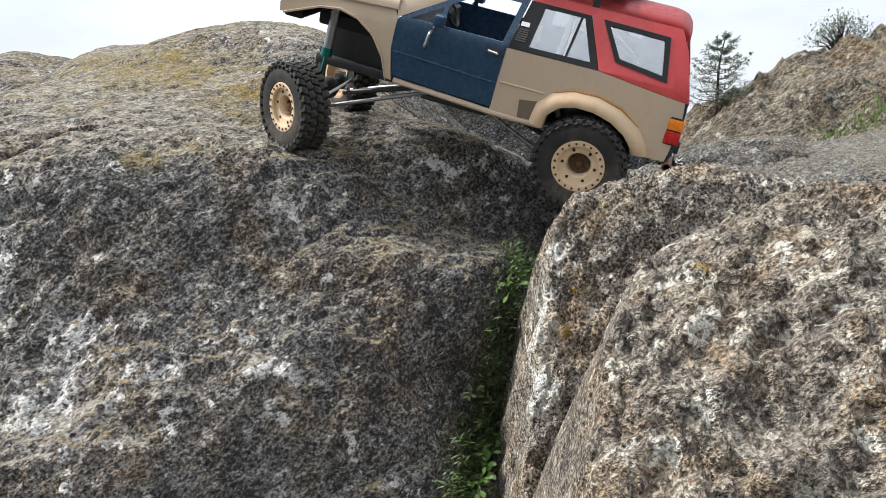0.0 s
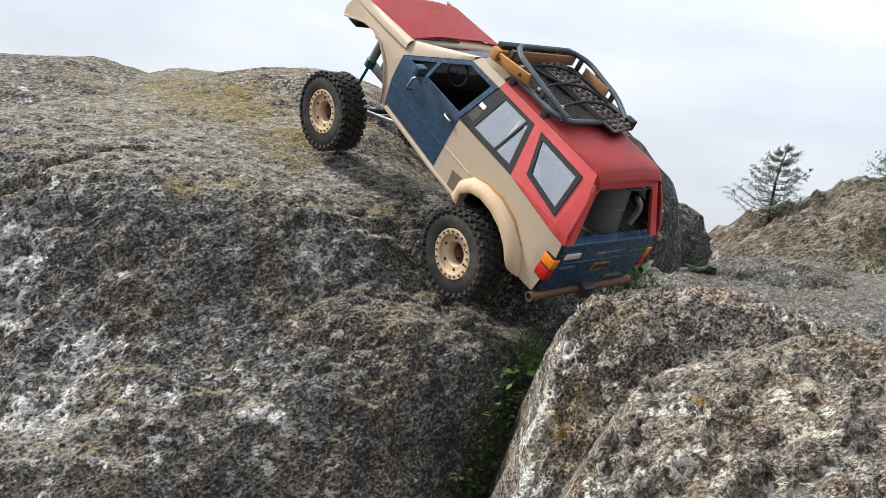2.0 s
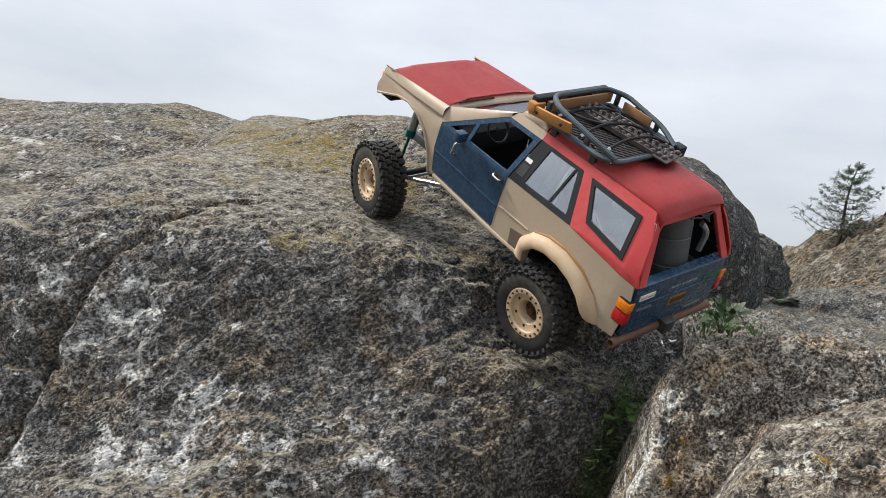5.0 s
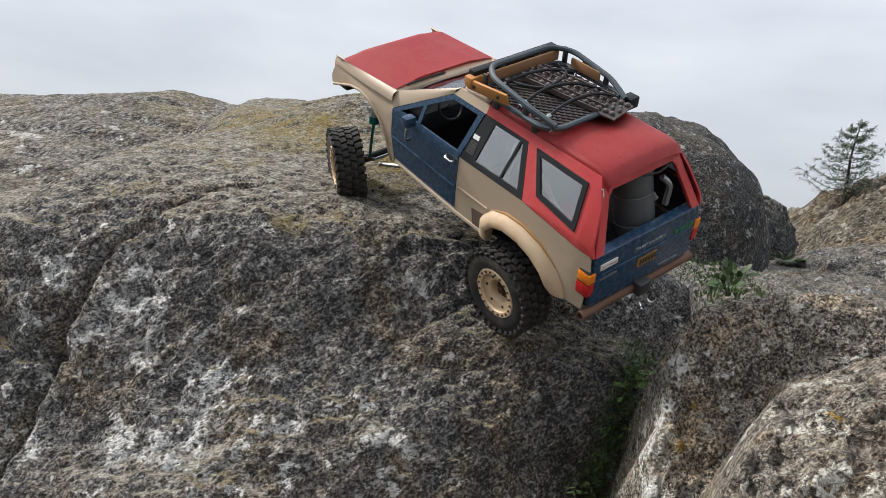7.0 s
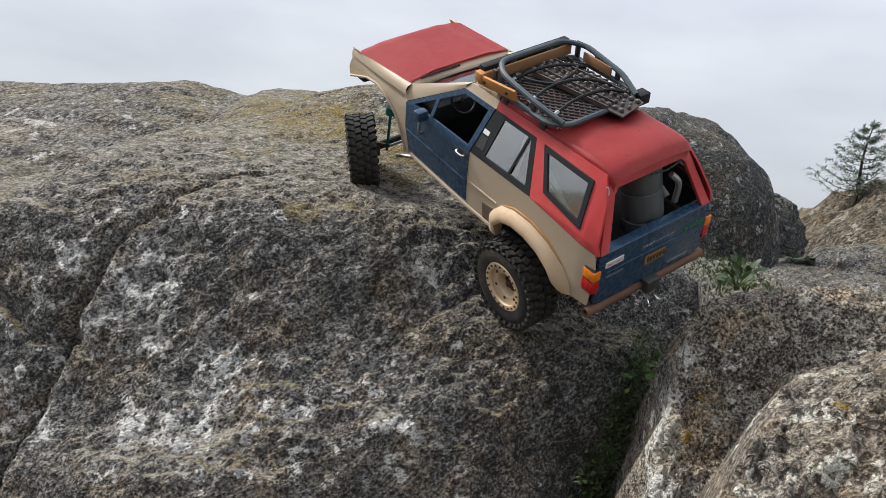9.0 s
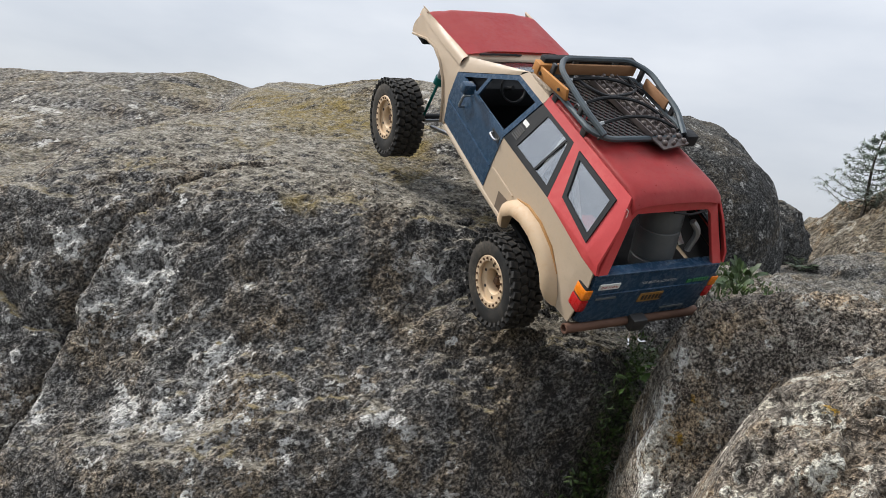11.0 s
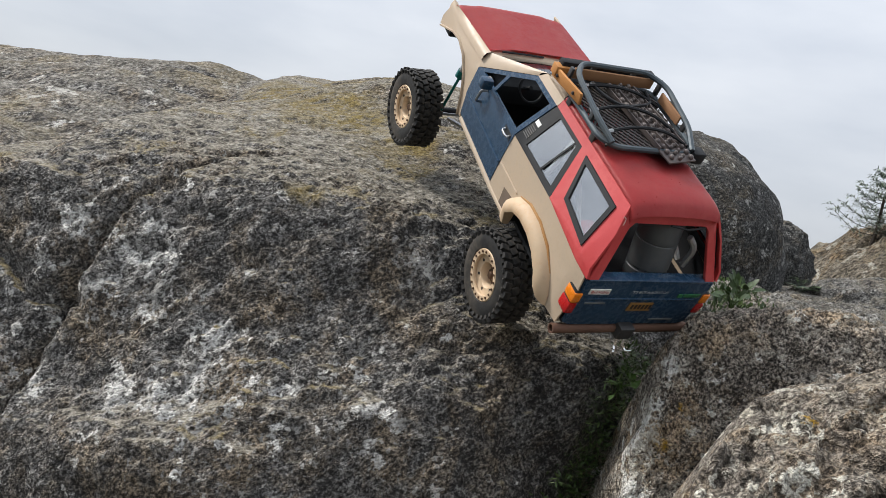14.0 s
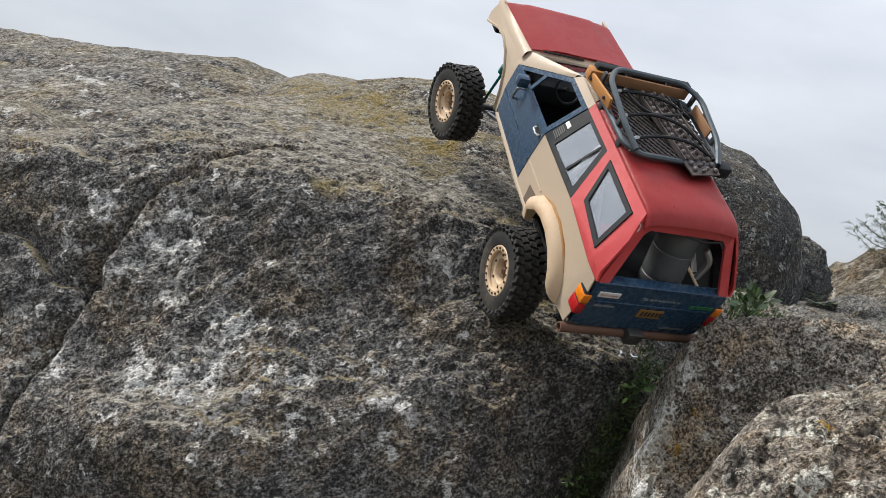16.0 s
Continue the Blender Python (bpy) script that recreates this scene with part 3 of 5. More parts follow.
def dome_rock(name, centre, radii, power, material, label, seed, amp=0.02, turn=0.0, nu=120, nv=70):
    """A weathered boulder, rounder or blockier by its power."""
    u = np.linspace(0, 2 * math.pi, nu + 1)[:-1]
    v = np.linspace(-0.5 * math.pi, 0.5 * math.pi, nv)
    U, V = np.meshgrid(u, v, indexing="ij")
    d = np.stack([np.cos(V) * np.cos(U), np.cos(V) * np.sin(U), np.sin(V)], -1).reshape(-1, 3)
    d = d / (np.abs(d) ** power).sum(1)[:, None] ** (1 / power)
    co = d * np.array(radii)
    k = 0.3 / max(radii)
    bump = amp * (fbm(co * k, 7.0, 3, 0.5, seed) + 0.35 * fbm(co * k, 28.0, 4, 0.6, seed + 5) + 0.12 * fbm(co * k, 110.0, 3, 0.6, seed + 9))
    co = co + d * bump[:, None]
    c, s = math.cos(turn), math.sin(turn)
    co = co @ np.array([[c, s, 0], [-s, c, 0], [0, 0, 1]]) + np.array(centre)
    a = (np.arange(nu)[:, None] * nv + np.arange(nv - 1)[None, :]).ravel()
    b = (((np.arange(nu) + 1) % nu)[:, None] * nv + np.arange(nv - 1)[None, :]).ravel()
    return tagged(mesh_object(name, co, np.stack([a, b, b + 1, a + 1], 1), material), label, "rock", kind="structure")


dome_rock("boulder", (0.125, 2.22, 0.81), (0.385, 0.42, 0.44), 2.6, ROCK_DARK, "big dark weathered boulder beyond the outcrop", 101, 0.016)
dome_rock("boulder", (0.615, 2.813, 0.865), (0.12, 0.2, 0.22), 2.6, ROCK_DARK, "smaller dark boulder beside the big one", 131, 0.02)
dome_rock("boulder", (0.88, 2.42, 0.82), (0.26, 0.20, 0.145), 2.3, ROCK_SLAB, "low grey boulder with moss on its back", 151, 0.02)


def ridge_height(x, y):
    p = np.stack([x, y, 0 * x], 1)
    z = 1.255 + 0.032 * np.exp(-((x + 1.50) / 0.24) ** 2) - 0.05 * np.maximum(0, -1.5 - x) - 0.19 * np.maximum(0, x + 1.25) ** 1.1 - 0.34 * np.abs(y - 3.0) ** 1.4
    z = z - 0.035 * np.maximum(0, fbm(np.stack([x * 0.9, y * 4.5 + 0.6 * x, 0 * x], 1), 1.0, 4, 0.55, 97, True) - 0.25)
    z = z + 0.014 * fbm(p, 2.2, 3, 0.5, 91) + 0.007 * fbm(p * np.array([0.6, 2.2, 1]), 6.0, 4, 0.55, 93) + 0.003 * fbm(p, 30.0, 3, 0.6, 95)
    return np.maximum(z, -0.3)


plan_rock("rock_ridge", stepped((-7.0, -3.0, 0.06), (-3.0, -0.6, 0.016)), stepped((1.4, 3.6, 0.02), (3.6, 5.5, 0.06)), ridge_height, ROCK_RIDGE,
          "long granite ridge beyond the outcrop")


def hill_height(x, y):
    p = np.stack([x, y, 0 * x], 1)
    s = np.maximum(0, x - 3.55)
    crest = 0.55 + 2.6 * (1 - np.exp(-s / 1.9)) + 0.12 * np.maximum(0, x - 7)
    z = crest - 0.24 * np.maximum(0, 14 - y) - 0.14 * np.maximum(0, y - 14)
    z = z + 0.14 * fbm(p @ np.array([[0.9, 0.5, 0], [-1.6, 2.4, 0], [0, 0, 1]]), 0.55, 5, 0.55, 111) + 0.10 * fbm(p @ np.array([[1.2, 0.4, 0], [-0.4, 1.0, 0], [0, 0, 1]]), 2.1, 4, 0.55, 113, True)
    z = z + 0.13 * fbm(np.stack([0.30 * x + 0.2 * y, 1.7 * y - 0.8 * x, 0 * x], 1), 0.8, 4, 0.5, 117, True)
    return np.maximum(np.where(x < 3.55, z - 1.5 * (3.55 - x), z), -1.0)


plan_rock("hillside", stepped((2.6, 10.0, 0.05), (10.0, 26.0, 0.4)), stepped((6.0, 15.0, 0.06), (15.0, 34.0, 0.6)), hill_height, ROCK_HILL,
          "brown rocky hillside with folded strata", floor=-2.0, category="hill")


def ground_height(x, y):
    r = np.hypot(x, y - 1)
    p = np.stack([x, y, 0 * x], 1)
    return -0.28 - 0.02 * r - 9.0 * (1 - np.exp(-np.maximum(0, r - 12) / 40)) + 0.02 * fbm(p, 1.3, 3, 0.5, 121) * np.minimum(1, r) + 0.01 * fbm(p, 6.0, 2, 0.5, 123)


def ground():
    r = np.concatenate([np.linspace(0.02, 6, 90), np.geomspace(6.2, 3500, 60)])
    a = np.linspace(0, 2 * math.pi, 145)[:-1]
    R, A = np.meshgrid(r, a, indexing="ij")
    x, y = (R * np.cos(A)).ravel(), (R * np.sin(A)).ravel() + 1
    co = np.stack([x, y, ground_height(x, y)], 1)
    nu, nv = len(r), len(a)
    i = (np.arange(nu - 1)[:, None] * nv + np.arange(nv)[None, :]).ravel()
    j = (np.arange(nu - 1)[:, None] * nv + (np.arange(nv)[None, :] + 1) % nv).ravel()
    faces = np.stack([i, i + nv, j + nv, j], 1).tolist() + [list(range(nv))]
    tagged(mesh_object("ground", co, faces, EARTH), "bare earth and thin grass falling away from the outcrop", "ground", kind="structure")


ground()

# ---- modelling helpers ----
def part(name, bm, material, parent, label="", smooth=True, m=None, angle=40.0):
    """One mesh object under a thing or a part."""
    bmesh.ops.recalc_face_normals(bm, faces=bm.faces)
    if smooth:
        for f in bm.faces:
            f.smooth = True
        for e in bm.edges:
            if len(e.link_faces) == 2 and e.calc_face_angle(0.0) > radians(angle):
                e.smooth = False
    me = bpy.data.meshes.new(name)
    bm.to_mesh(me)
    bm.free()
    me.materials.append(material)
    ob = new(name, me)
    if parent is not None:
        ob.parent = parent
    if m is not None:
        ob.matrix_basis = m
    if label:
        tagged(ob, label)
    return ob


def box(bm, x0, x1, y0, y1, z0, z1, bevel=0.0, m=None):
    r = bmesh.ops.create_cube(bm, size=1.0)
    vs = r["verts"]
    for v in vs:
        v.co = Vector(((x0 + x1) / 2 + v.co.x * (x1 - x0), (y0 + y1) / 2 + v.co.y * (y1 - y0), (z0 + z1) / 2 + v.co.z * (z1 - z0)))
        if m is not None:
            v.co = m @ v.co
    if bevel > 0:
        es = list({e for v in vs for e in v.link_edges})
        bmesh.ops.bevel(bm, geom=es, offset=bevel, segments=2, affect="EDGES", profile=0.5)
    return bm


def boxed(*a, **k):
    return box(bmesh.new(), *a, **k)


def rounded(points, radius, steps=4, closed=False):
    """A polyline with its corners rounded."""
    pts = [Vector(p) for p in points]
    out = []
    n = len(pts)
    for i, p in enumerate(pts):
        if not closed and i in (0, n - 1):
            out.append(p)
            continue
        a, b = pts[i - 1], pts[(i + 1) % n]
        ra = min(radius, (a - p).length * 0.45)
        rb = min(radius, (b - p).length * 0.45)
        s, e = p + (a - p).normalized() * ra, p + (b - p).normalized() * rb
        for k in range(steps + 1):
            t = k / steps
            out.append(s * (1 - t) ** 2 + p * 2 * t * (1 - t) + e * t * t)
    return out


def tube(bm, points, r, seg=8, closed=False, caps=True):
    pts = [Vector(p) for p in points]
    n = len(pts)
    rings, side = [], None
    for i, p in enumerate(pts):
        a = pts[i - 1] if (i > 0 or closed) else p
        b = pts[(i + 1) % n] if (i < n - 1 or closed) else p
        t = (b - a).normalized()
        if side is None:
            side = t.cross(Vector((0.31, 0.2, 0.93)))
            if side.length < 1e-3:
                side = t.cross(Vector((1, 0, 0)))
        side = (side - t * side.dot(t)).normalized()
        up = t.cross(side)
        rr = r[i] if isinstance(r, (list, tuple)) else r
        rings.append([bm.verts.new(p + (side * math.cos(2 * math.pi * k / seg) + up * math.sin(2 * math.pi * k / seg)) * rr) for k in range(seg)])
    for i in range(n if closed else n - 1):
        a, b = rings[i], rings[(i + 1) % n]
        for k in range(seg):
            bm.faces.new((a[k], a[(k + 1) % seg], b[(k + 1) % seg], b[k]))
    if caps and not closed:
        bm.faces.new(rings[0][::-1])
        bm.faces.new(rings[-1])
    return bm


def tubed(points, r, seg=8, closed=False):
    return tube(bmesh.new(), points, r, seg, closed)


def lathe(bm, profile, seg=40, m=None, closed=False):
    """Turns (radius, offset) about the y axis."""
    rings = []
    for r, y in profile:
        ring = []
        for k in range(seg):
            a = 2 * math.pi * k / seg
            c = Vector((r * math.cos(a), y, r * math.sin(a)))
            ring.append(bm.verts.new(m @ c if m is not None else c))
        rings.append(ring)
    n = len(rings)
    for i in range(n if closed else n - 1):
        a, b = rings[i], rings[(i + 1) % n]
        for k in range(seg):
            bm.faces.new((a[k], a[(k + 1) % seg], b[(k + 1) % seg], b[k]))
    if not closed:
        for ring in (rings[0], rings[-1]):
            bm.faces.new(ring)
    return bm


def sheet(outline, holes, place, cuts=(), thick=0.0018):
    """A panel from an outline with holes in a plane (u, v), bent by place() and given thickness."""
    bm = bmesh.new()
    edges = []
    for loop in (outline, *holes):
        vs = [bm.verts.new((u, v, 0)) for u, v in loop]
        edges += [bm.edges.new((vs[i], vs[(i + 1) % len(vs)])) for i in range(len(vs))]
    bmesh.ops.triangle_fill(bm, edges=edges, use_beauty=True)
    for axis, value in cuts:
        co = (value, 0, 0) if axis == "u" else (0, value, 0)
        no = (1, 0, 0) if axis == "u" else (0, 1, 0)
        bmesh.ops.bisect_plane(bm, geom=bm.verts[:] + bm.edges[:] + bm.faces[:], plane_co=co, plane_no=no)
    flat = [(v.co.x, v.co.y) for v in bm.verts]
    front = {v: Vector(place(*uv)) for v, uv in zip(bm.verts, flat)}
    mid = sum((p for p in front.values()), Vector()) / len(front)
    # thickness goes inwards, towards the truck's middle line
    inward = Vector((0, -1 if mid.y > 0 else 1, 0)) if abs(mid.y) > 0.03 else Vector((1 if mid.x < 0 else -1, 0, 0))
    rim = [e for e in bm.edges if len(e.link_faces) == 1]
    old = list(bm.faces)
    twin = {v: bm.verts.new(front[v] + inward * thick) for v in list(bm.verts)}
    for v, p in front.items():
        v.co = p
    for f in old:
        bm.faces.new([twin[v] for v in f.verts][::-1])
    for e in rim:
        a, b = e.verts
        bm.faces.new((a, b, twin[b], twin[a]))
    return bm


def surface_grid(bm, rows):
    vs = [[bm.verts.new(p) for p in row] for row in rows]
    for i in range(len(vs) - 1):
        for j in range(len(vs[0]) - 1):
            bm.faces.new((vs[i][j], vs[i][j + 1], vs[i + 1][j + 1], vs[i + 1][j]))
    return bm


def mirror_y(points):
    return [(x, -y, z) for x, y, z in points]


# ---- the model truck ----
BELT, RAIL = 0.100, 0.168


def side_y(x, z):
    """Half width of the bodywork."""
    y = 0.0965 + 0.0012 * math.sin(max(0.0, min(1.0, z / BELT)) * math.pi)
    if z > BELT:
        y = 0.0965 - (z - BELT) * 0.5
    return y - 0.05 * max(0.0, x - 0.30) - 0.12 * max(0.0, -0.118 - x)


def side_place(s, lift=0.0):
    return lambda x, z: (x, s * (side_y(x, z) + lift), z)


Z_CUTS = [("v", z) for z in (0.02, 0.035, 0.05, 0.065, 0.08, BELT, 0.12, 0.14, 0.155)]
X_CUTS = [("u", x) for x in (-0.135, -0.126, -0.118)]
REAR_ARCH = [(0.024, 0.010), (0.022, 0.030), (0.008, 0.044), (-0.012, 0.050), (-0.036, 0.0495), (-0.060, 0.043), (-0.080, 0.031), (-0.092, 0.018), (-0.096, 0.008)]
FRONT_ARCH = [(0.247, 0.018), (0.256, 0.047), (0.272, 0.072), (0.294, 0.088), (0.318, 0.094), (0.345, 0.090), (0.372, 0.079), (0.394, 0.070)]


def build_truck():
    truck = new("toy_truck")
    tagged(truck, "weathered red, tan and blue radio-controlled off-road truck climbing the rock", "toy truck")
    for s in (1, -1):
        # rear quarter
        q = sheet([(0.0985, 0.011), (0.094, 0.0985), (-0.027, 0.0995), (-0.141, 0.0870), (-0.145, 0.060), (-0.139, 0.008)] + REAR_ARCH[::-1],
                  [], side_place(s), Z_CUTS + X_CUTS)
        quarter = part("quarter_panel", q, TAN, truck, "dusty tan rear quarter panel")
        # flare round the arch
        rows = []
        c = (-0.036, 0.008)
        for i, (x, z) in enumerate(REAR_ARCH):
            dx, dz = x - c[0], (z - c[1]) * 1.35 + 0.004
            k = 1 / math.hypot(dx, dz)
            ox, oz = x + dx * k * 0.020, z + max(0.0, dz) * k * 0.019
            fade = 0.55 if i in (0, len(REAR_ARCH) - 1) else 1.0
            row = []
            for t, out in ((1.0, 0.0006), (0.85, 0.0075 * fade), (0.55, 0.0125 * fade), (0.2, 0.0140 * fade), (0.0, 0.0125 * fade), (-0.06, 0.004), (-0.06, -0.002)):
                px, pz = x + (ox - x) * t, z + (oz - z) * t
                row.append((px, s * (0.0972 + out), pz))
            rows.append(row)
        part("fender_flare", surface_grid(bmesh.new(), rows), FLARE, truck, "mud-stained flare round the rear arch")
        edge = [row[0] for row in rows[2:-2]]
        part("mud_streak", tubed([(x, y + s * 0.0006, z + 0.0005) for x, y, z in edge], [0.0006] + [0.0019] * (len(edge) - 2) + [0.0006], 6), MUD, truck, "rust-brown mud along the flare")
        # a darker repair patch ahead of the arch
        part("primer_patch", sheet([(0.060, 0.014), (0.062, 0.038), (0.034, 0.042), (0.030, 0.016)], [], side_place(s, 0.0006), (), 0.0008),
             paint("brown_primer", (0.13, 0.095, 0.07), 0.7), quarter, "dull brown primer patch")
        # moulding line
        part("side_moulding", tubed([(x, s * (side_y(x, 0.054) + 0.0004), 0.054) for x in (0.092, 0.06, 0.032)], 0.0012, 6), TAN, quarter)
        # red upper side
        win = [(-0.016, 0.157), (-0.100, 0.1555), (-0.111, 0.107), (-0.044, 0.115)]
        up = sheet([(0.080, RAIL), (-0.112, RAIL), (-0.1285, 0.140), (-0.1455, 0.0875), (-0.027, 0.1000), (0.001, 0.1582), (0.0785, 0.1582)], [win],
                   side_place(s, 0.0004), Z_CUTS + X_CUTS, 0.003)
        upper = part("canopy_side", up, RED, truck, "faded red canopy side")
        # quarter window frame and pane
        cx, cz = sum(p[0] for p in win) / 4, sum(p[1] for p in win) / 4
        inner = [(cx + (x - cx) * 0.84, cz + (z - cz) * 0.80) for x, z in win]
        outer = [(cx + (x - cx) * 1.02, cz + (z - cz) * 1.03) for x, z in win]
        part("window_frame", sheet(outer, [inner], side_place(s, 0.0022), (), 0.0035), BLACK, upper, "thick black rubber window frame")
        g = part("window_pane", sheet([(cx + (x - cx) * 0.88, cz + (z - cz) * 0.85) for x, z in win], [], side_place(s, 0.0002), (), 0.0008), GLASS, upper, "hazy clear window")
        g.visible_shadow = False
        # black sheets added inside the canopy to make its inside dark
        part("inner_sheet", sheet([(0.078, 0.054), (0.078, 0.099), (-0.027, 0.0995), (-0.137, 0.0868), (-0.137, 0.054)], [], side_place(s, -0.0042), Z_CUTS[4:6], 0.001), BLACK, truck)
        part("inner_sheet", sheet([(0.078, RAIL - 0.002), (-0.108, RAIL - 0.002), (-0.124, 0.140), (-0.138, 0.0885), (-0.027, 0.1005), (0.001, 0.1585), (0.078, 0.1585)], [outer], side_place(s, -0.0042), Z_CUTS[5:], 0.001), BLACK, truck)
        # black pillar and rear side window
        pillar = sheet([(0.0795, 0.1580), (0.0015, 0.1580), (-0.0262, 0.1002), (0.0925, 0.0990)], [[(0.0600, 0.1535), (0.0085, 0.1535), (-0.0135, 0.1065), (0.0665, 0.1055)]],
                       side_place(s, 0.0002), Z_CUTS, 0.003)
        post = part("door_pillar", pillar, BLACK, truck, "satin black pillar and window surround")
        g = part("window_pane", sheet([(0.061, 0.1545), (0.008, 0.1545), (-0.0145, 0.1058), (0.0675, 0.1048)], [], side_place(s, -0.0012), (), 0.0008), GLASS, post, "hazy sliding side window")
        g.visible_shadow = False
        part("divider", sheet([(0.0135, 0.153), (0.0105, 0.153), (0.0165, 0.107), (0.0195, 0.107)], [], side_place(s, 0.0010), (), 0.0015), BLACK, post)
        for k in range(6):
            z = 0.110 + k * 0.0026
            part("vent_slat", sheet([(0.0880 - (z - 0.1) * 0.13, z), (0.0880 - (z - 0.1) * 0.13, z + 0.0013), (0.0725, z + 0.0013), (0.0725, z)], [], side_place(s, 0.0010), (), 0.0008), STEEL, post)
        part("sticker", sheet([(0.0845, 0.1275), (0.0845, 0.1325), (0.0735, 0.1325), (0.0735, 0.1275)], [], side_place(s, 0.0008), (), 0.0005), WHITE, post, "small white label")
        # door
        d = sheet([(0.0985, 0.0175), (0.0938, 0.0985), (0.0815, 0.158), (0.144, 0.158), (0.2425, 0.1005), (0.2450, 0.060), (0.2380, 0.024)],
                  [[(0.1010, 0.1040), (0.0915, 0.1525), (0.1410, 0.1525), (0.1810, 0.1295), (0.1810, 0.1040)], [(0.2260, 0.1040), (0.1870, 0.1262), (0.1870, 0.1040)]],
                  side_place(s, 0.0008), Z_CUTS, 0.0025)
        door = part("door", d, BLUE, truck, "dark blue door with an open window")
        part("door_moulding", tubed([(x, s * (side_y(x, 0.052) + 0.0012), 0.051 + 0.006 * (x - 0.098) / 0.14) for x in (0.0985, 0.15, 0.20, 0.242)], 0.0014, 6), BLUE, door)
        part("door_handle", tubed(rounded([(0.116, s * 0.0985, 0.0915), (0.115, s * 0.1035, 0.0905), (0.103, s * 0.1035, 0.0895), (0.102, s * 0.0985, 0.0890)], 0.003), 0.0016, 6), CHROME, door, "chrome door handle")
        part("handle_plate", sheet([(0.120, 0.0865), (0.120, 0.0955), (0.099, 0.0945), (0.099, 0.0855)], [], side_place(s, 0.0012), (), 0.0006), STEEL, door)
        part("grab_handle", tubed(rounded([(0.194, s * 0.098, 0.095), (0.195, s * 0.107, 0.094), (0.199, s * 0.107, 0.074), (0.200, s * 0.098, 0.073)], 0.004), 0.0020, 6), ALU, door, "grey grab handle with worn paint")
        mir = part("mirror", boxed(0.176, 0.190, s * 0.100 - 0.0085 + s * 0.012, s * 0.100 + 0.0085 + s * 0.012, 0.106, 0.121, 0.003), BLUE, door, "dark blue wing mirror")
        part("mirror_arm", tubed([(0.186, s * 0.108, 0.109), (0.193, s * 0.098, 0.100)], 0.0018, 6), BLUE, mir)
        # rocker below the door
        part("rocker", tubed([(0.030, s * 0.0945, 0.010), (0.10, s * 0.0950, 0.0105), (0.236, s * 0.0945, 0.017)], 0.0042, 8), TAN, truck)
        # front fender, with its shoulder up to the bonnet
        f = sheet([(0.2395, 0.0165), (0.2460, 0.060), (0.2437, 0.1015), (0.2500, 0.1110), (0.3900, 0.1030), (0.4010, 0.0800), (0.4000, 0.068)] + FRONT_ARCH[::-1],
                  [], side_place(s), Z_CUTS[:5] + [("v", 0.09)], 0.002)
        fender = part("front_fender", f, TAN, truck, "dusty tan front fender")
        rows = []
        for k in range(9):
            t = k / 8
            x = 0.2450 + t * 0.1460
            zf, zh = 0.1108 - t * 0.0078, 0.1245 - t * 0.0085
            yh = 0.0868 + t * 0.0035
            ys = side_y(x, 0.1)
            rows.append([(x, s * ys, zf), (x, s * (ys - 0.001), zf + (zh - zf) * 0.45), (x, s * (ys - 0.0035), zf + (zh - zf) * 0.8), (x, s * yh, zh), (x, s * (yh - 0.003), zh - 0.001)])
        part("fender_top", surface_grid(bmesh.new(), rows), TAN, fender)
        rows = []
        for x, z in FRONT_ARCH:
            rows.append([(x, s * (side_y(x, z) + 0.0002), z), (x, s * (side_y(x, z) + 0.0034), z - 0.0005), (x, s * (side_y(x, z) + 0.0030), z - 0.003), (x, s * (side_y(x, z) - 0.010), z - 0.003)])
        part("arch_lip", surface_grid(bmesh.new(), rows), TAN, fender)
        # tail lamp
        lamp = part("tail_lamp", boxed(-0.1470, -0.129, s * 0.0925 - 0.0050, s * 0.0925 + 0.0050, 0.0315, 0.0675, 0.002), BLACK, truck, "tail lamp with amber and red lenses")
        part("amber_lens", boxed(-0.1486, -0.129, s * 0.0928 - 0.0056, s * 0.0928 + 0.0056, 0.0510, 0.0660, 0.002), AMBER, lamp, "amber lens")
        part("red_lens", boxed(-0.1486, -0.129, s * 0.0928 - 0.0056, s * 0.0928 + 0.0056, 0.0330, 0.0500, 0.002), REDLENS, lamp, "red lens")
        # tan pillar between door and windscreen, and the gutter over the door
        rows = []
        for k in range(6):
            t = k / 5
            x0, z0 = 0.2430 - 0.0985 * t, 0.1012 + 0.0570 * t
            a0 = Vector((x0, s * (side_y(x0, z0) + 0.0004), z0))
            b0 = Vector((0.2480 - 0.112 * t, s * (0.0862 - 0.0242 * t), 0.1225 + 0.0462 * t))
            rows.append([a0, a0.lerp(b0, 0.5) + Vector((0.002, s * 0.0016, 0.001)), b0, b0 + Vector((-0.002, -s * 0.006, -0.001))])
        part("windscreen_pillar", surface_grid(bmesh.new(), rows), TAN, truck)
        part("roof_gutter", sheet([(0.0800, 0.1580), (0.0800, RAIL), (0.1360, RAIL), (0.1450, 0.1580)], [], side_place(s, 0.0003), (), 0.002), TAN, truck)
        # frame rail
        part("chassis_rail", boxed(-0.125, 0.375, s * 0.030 - 0.004, s * 0.030 + 0.004, -0.006, 0.008, 0.001), STEEL, truck)
        part("inner_arch", surface_grid(bmesh.new(), [[(x, s * y, z + 0.004) for y in (0.058, 0.094)] for x, z in REAR_ARCH]), BLACK, truck)

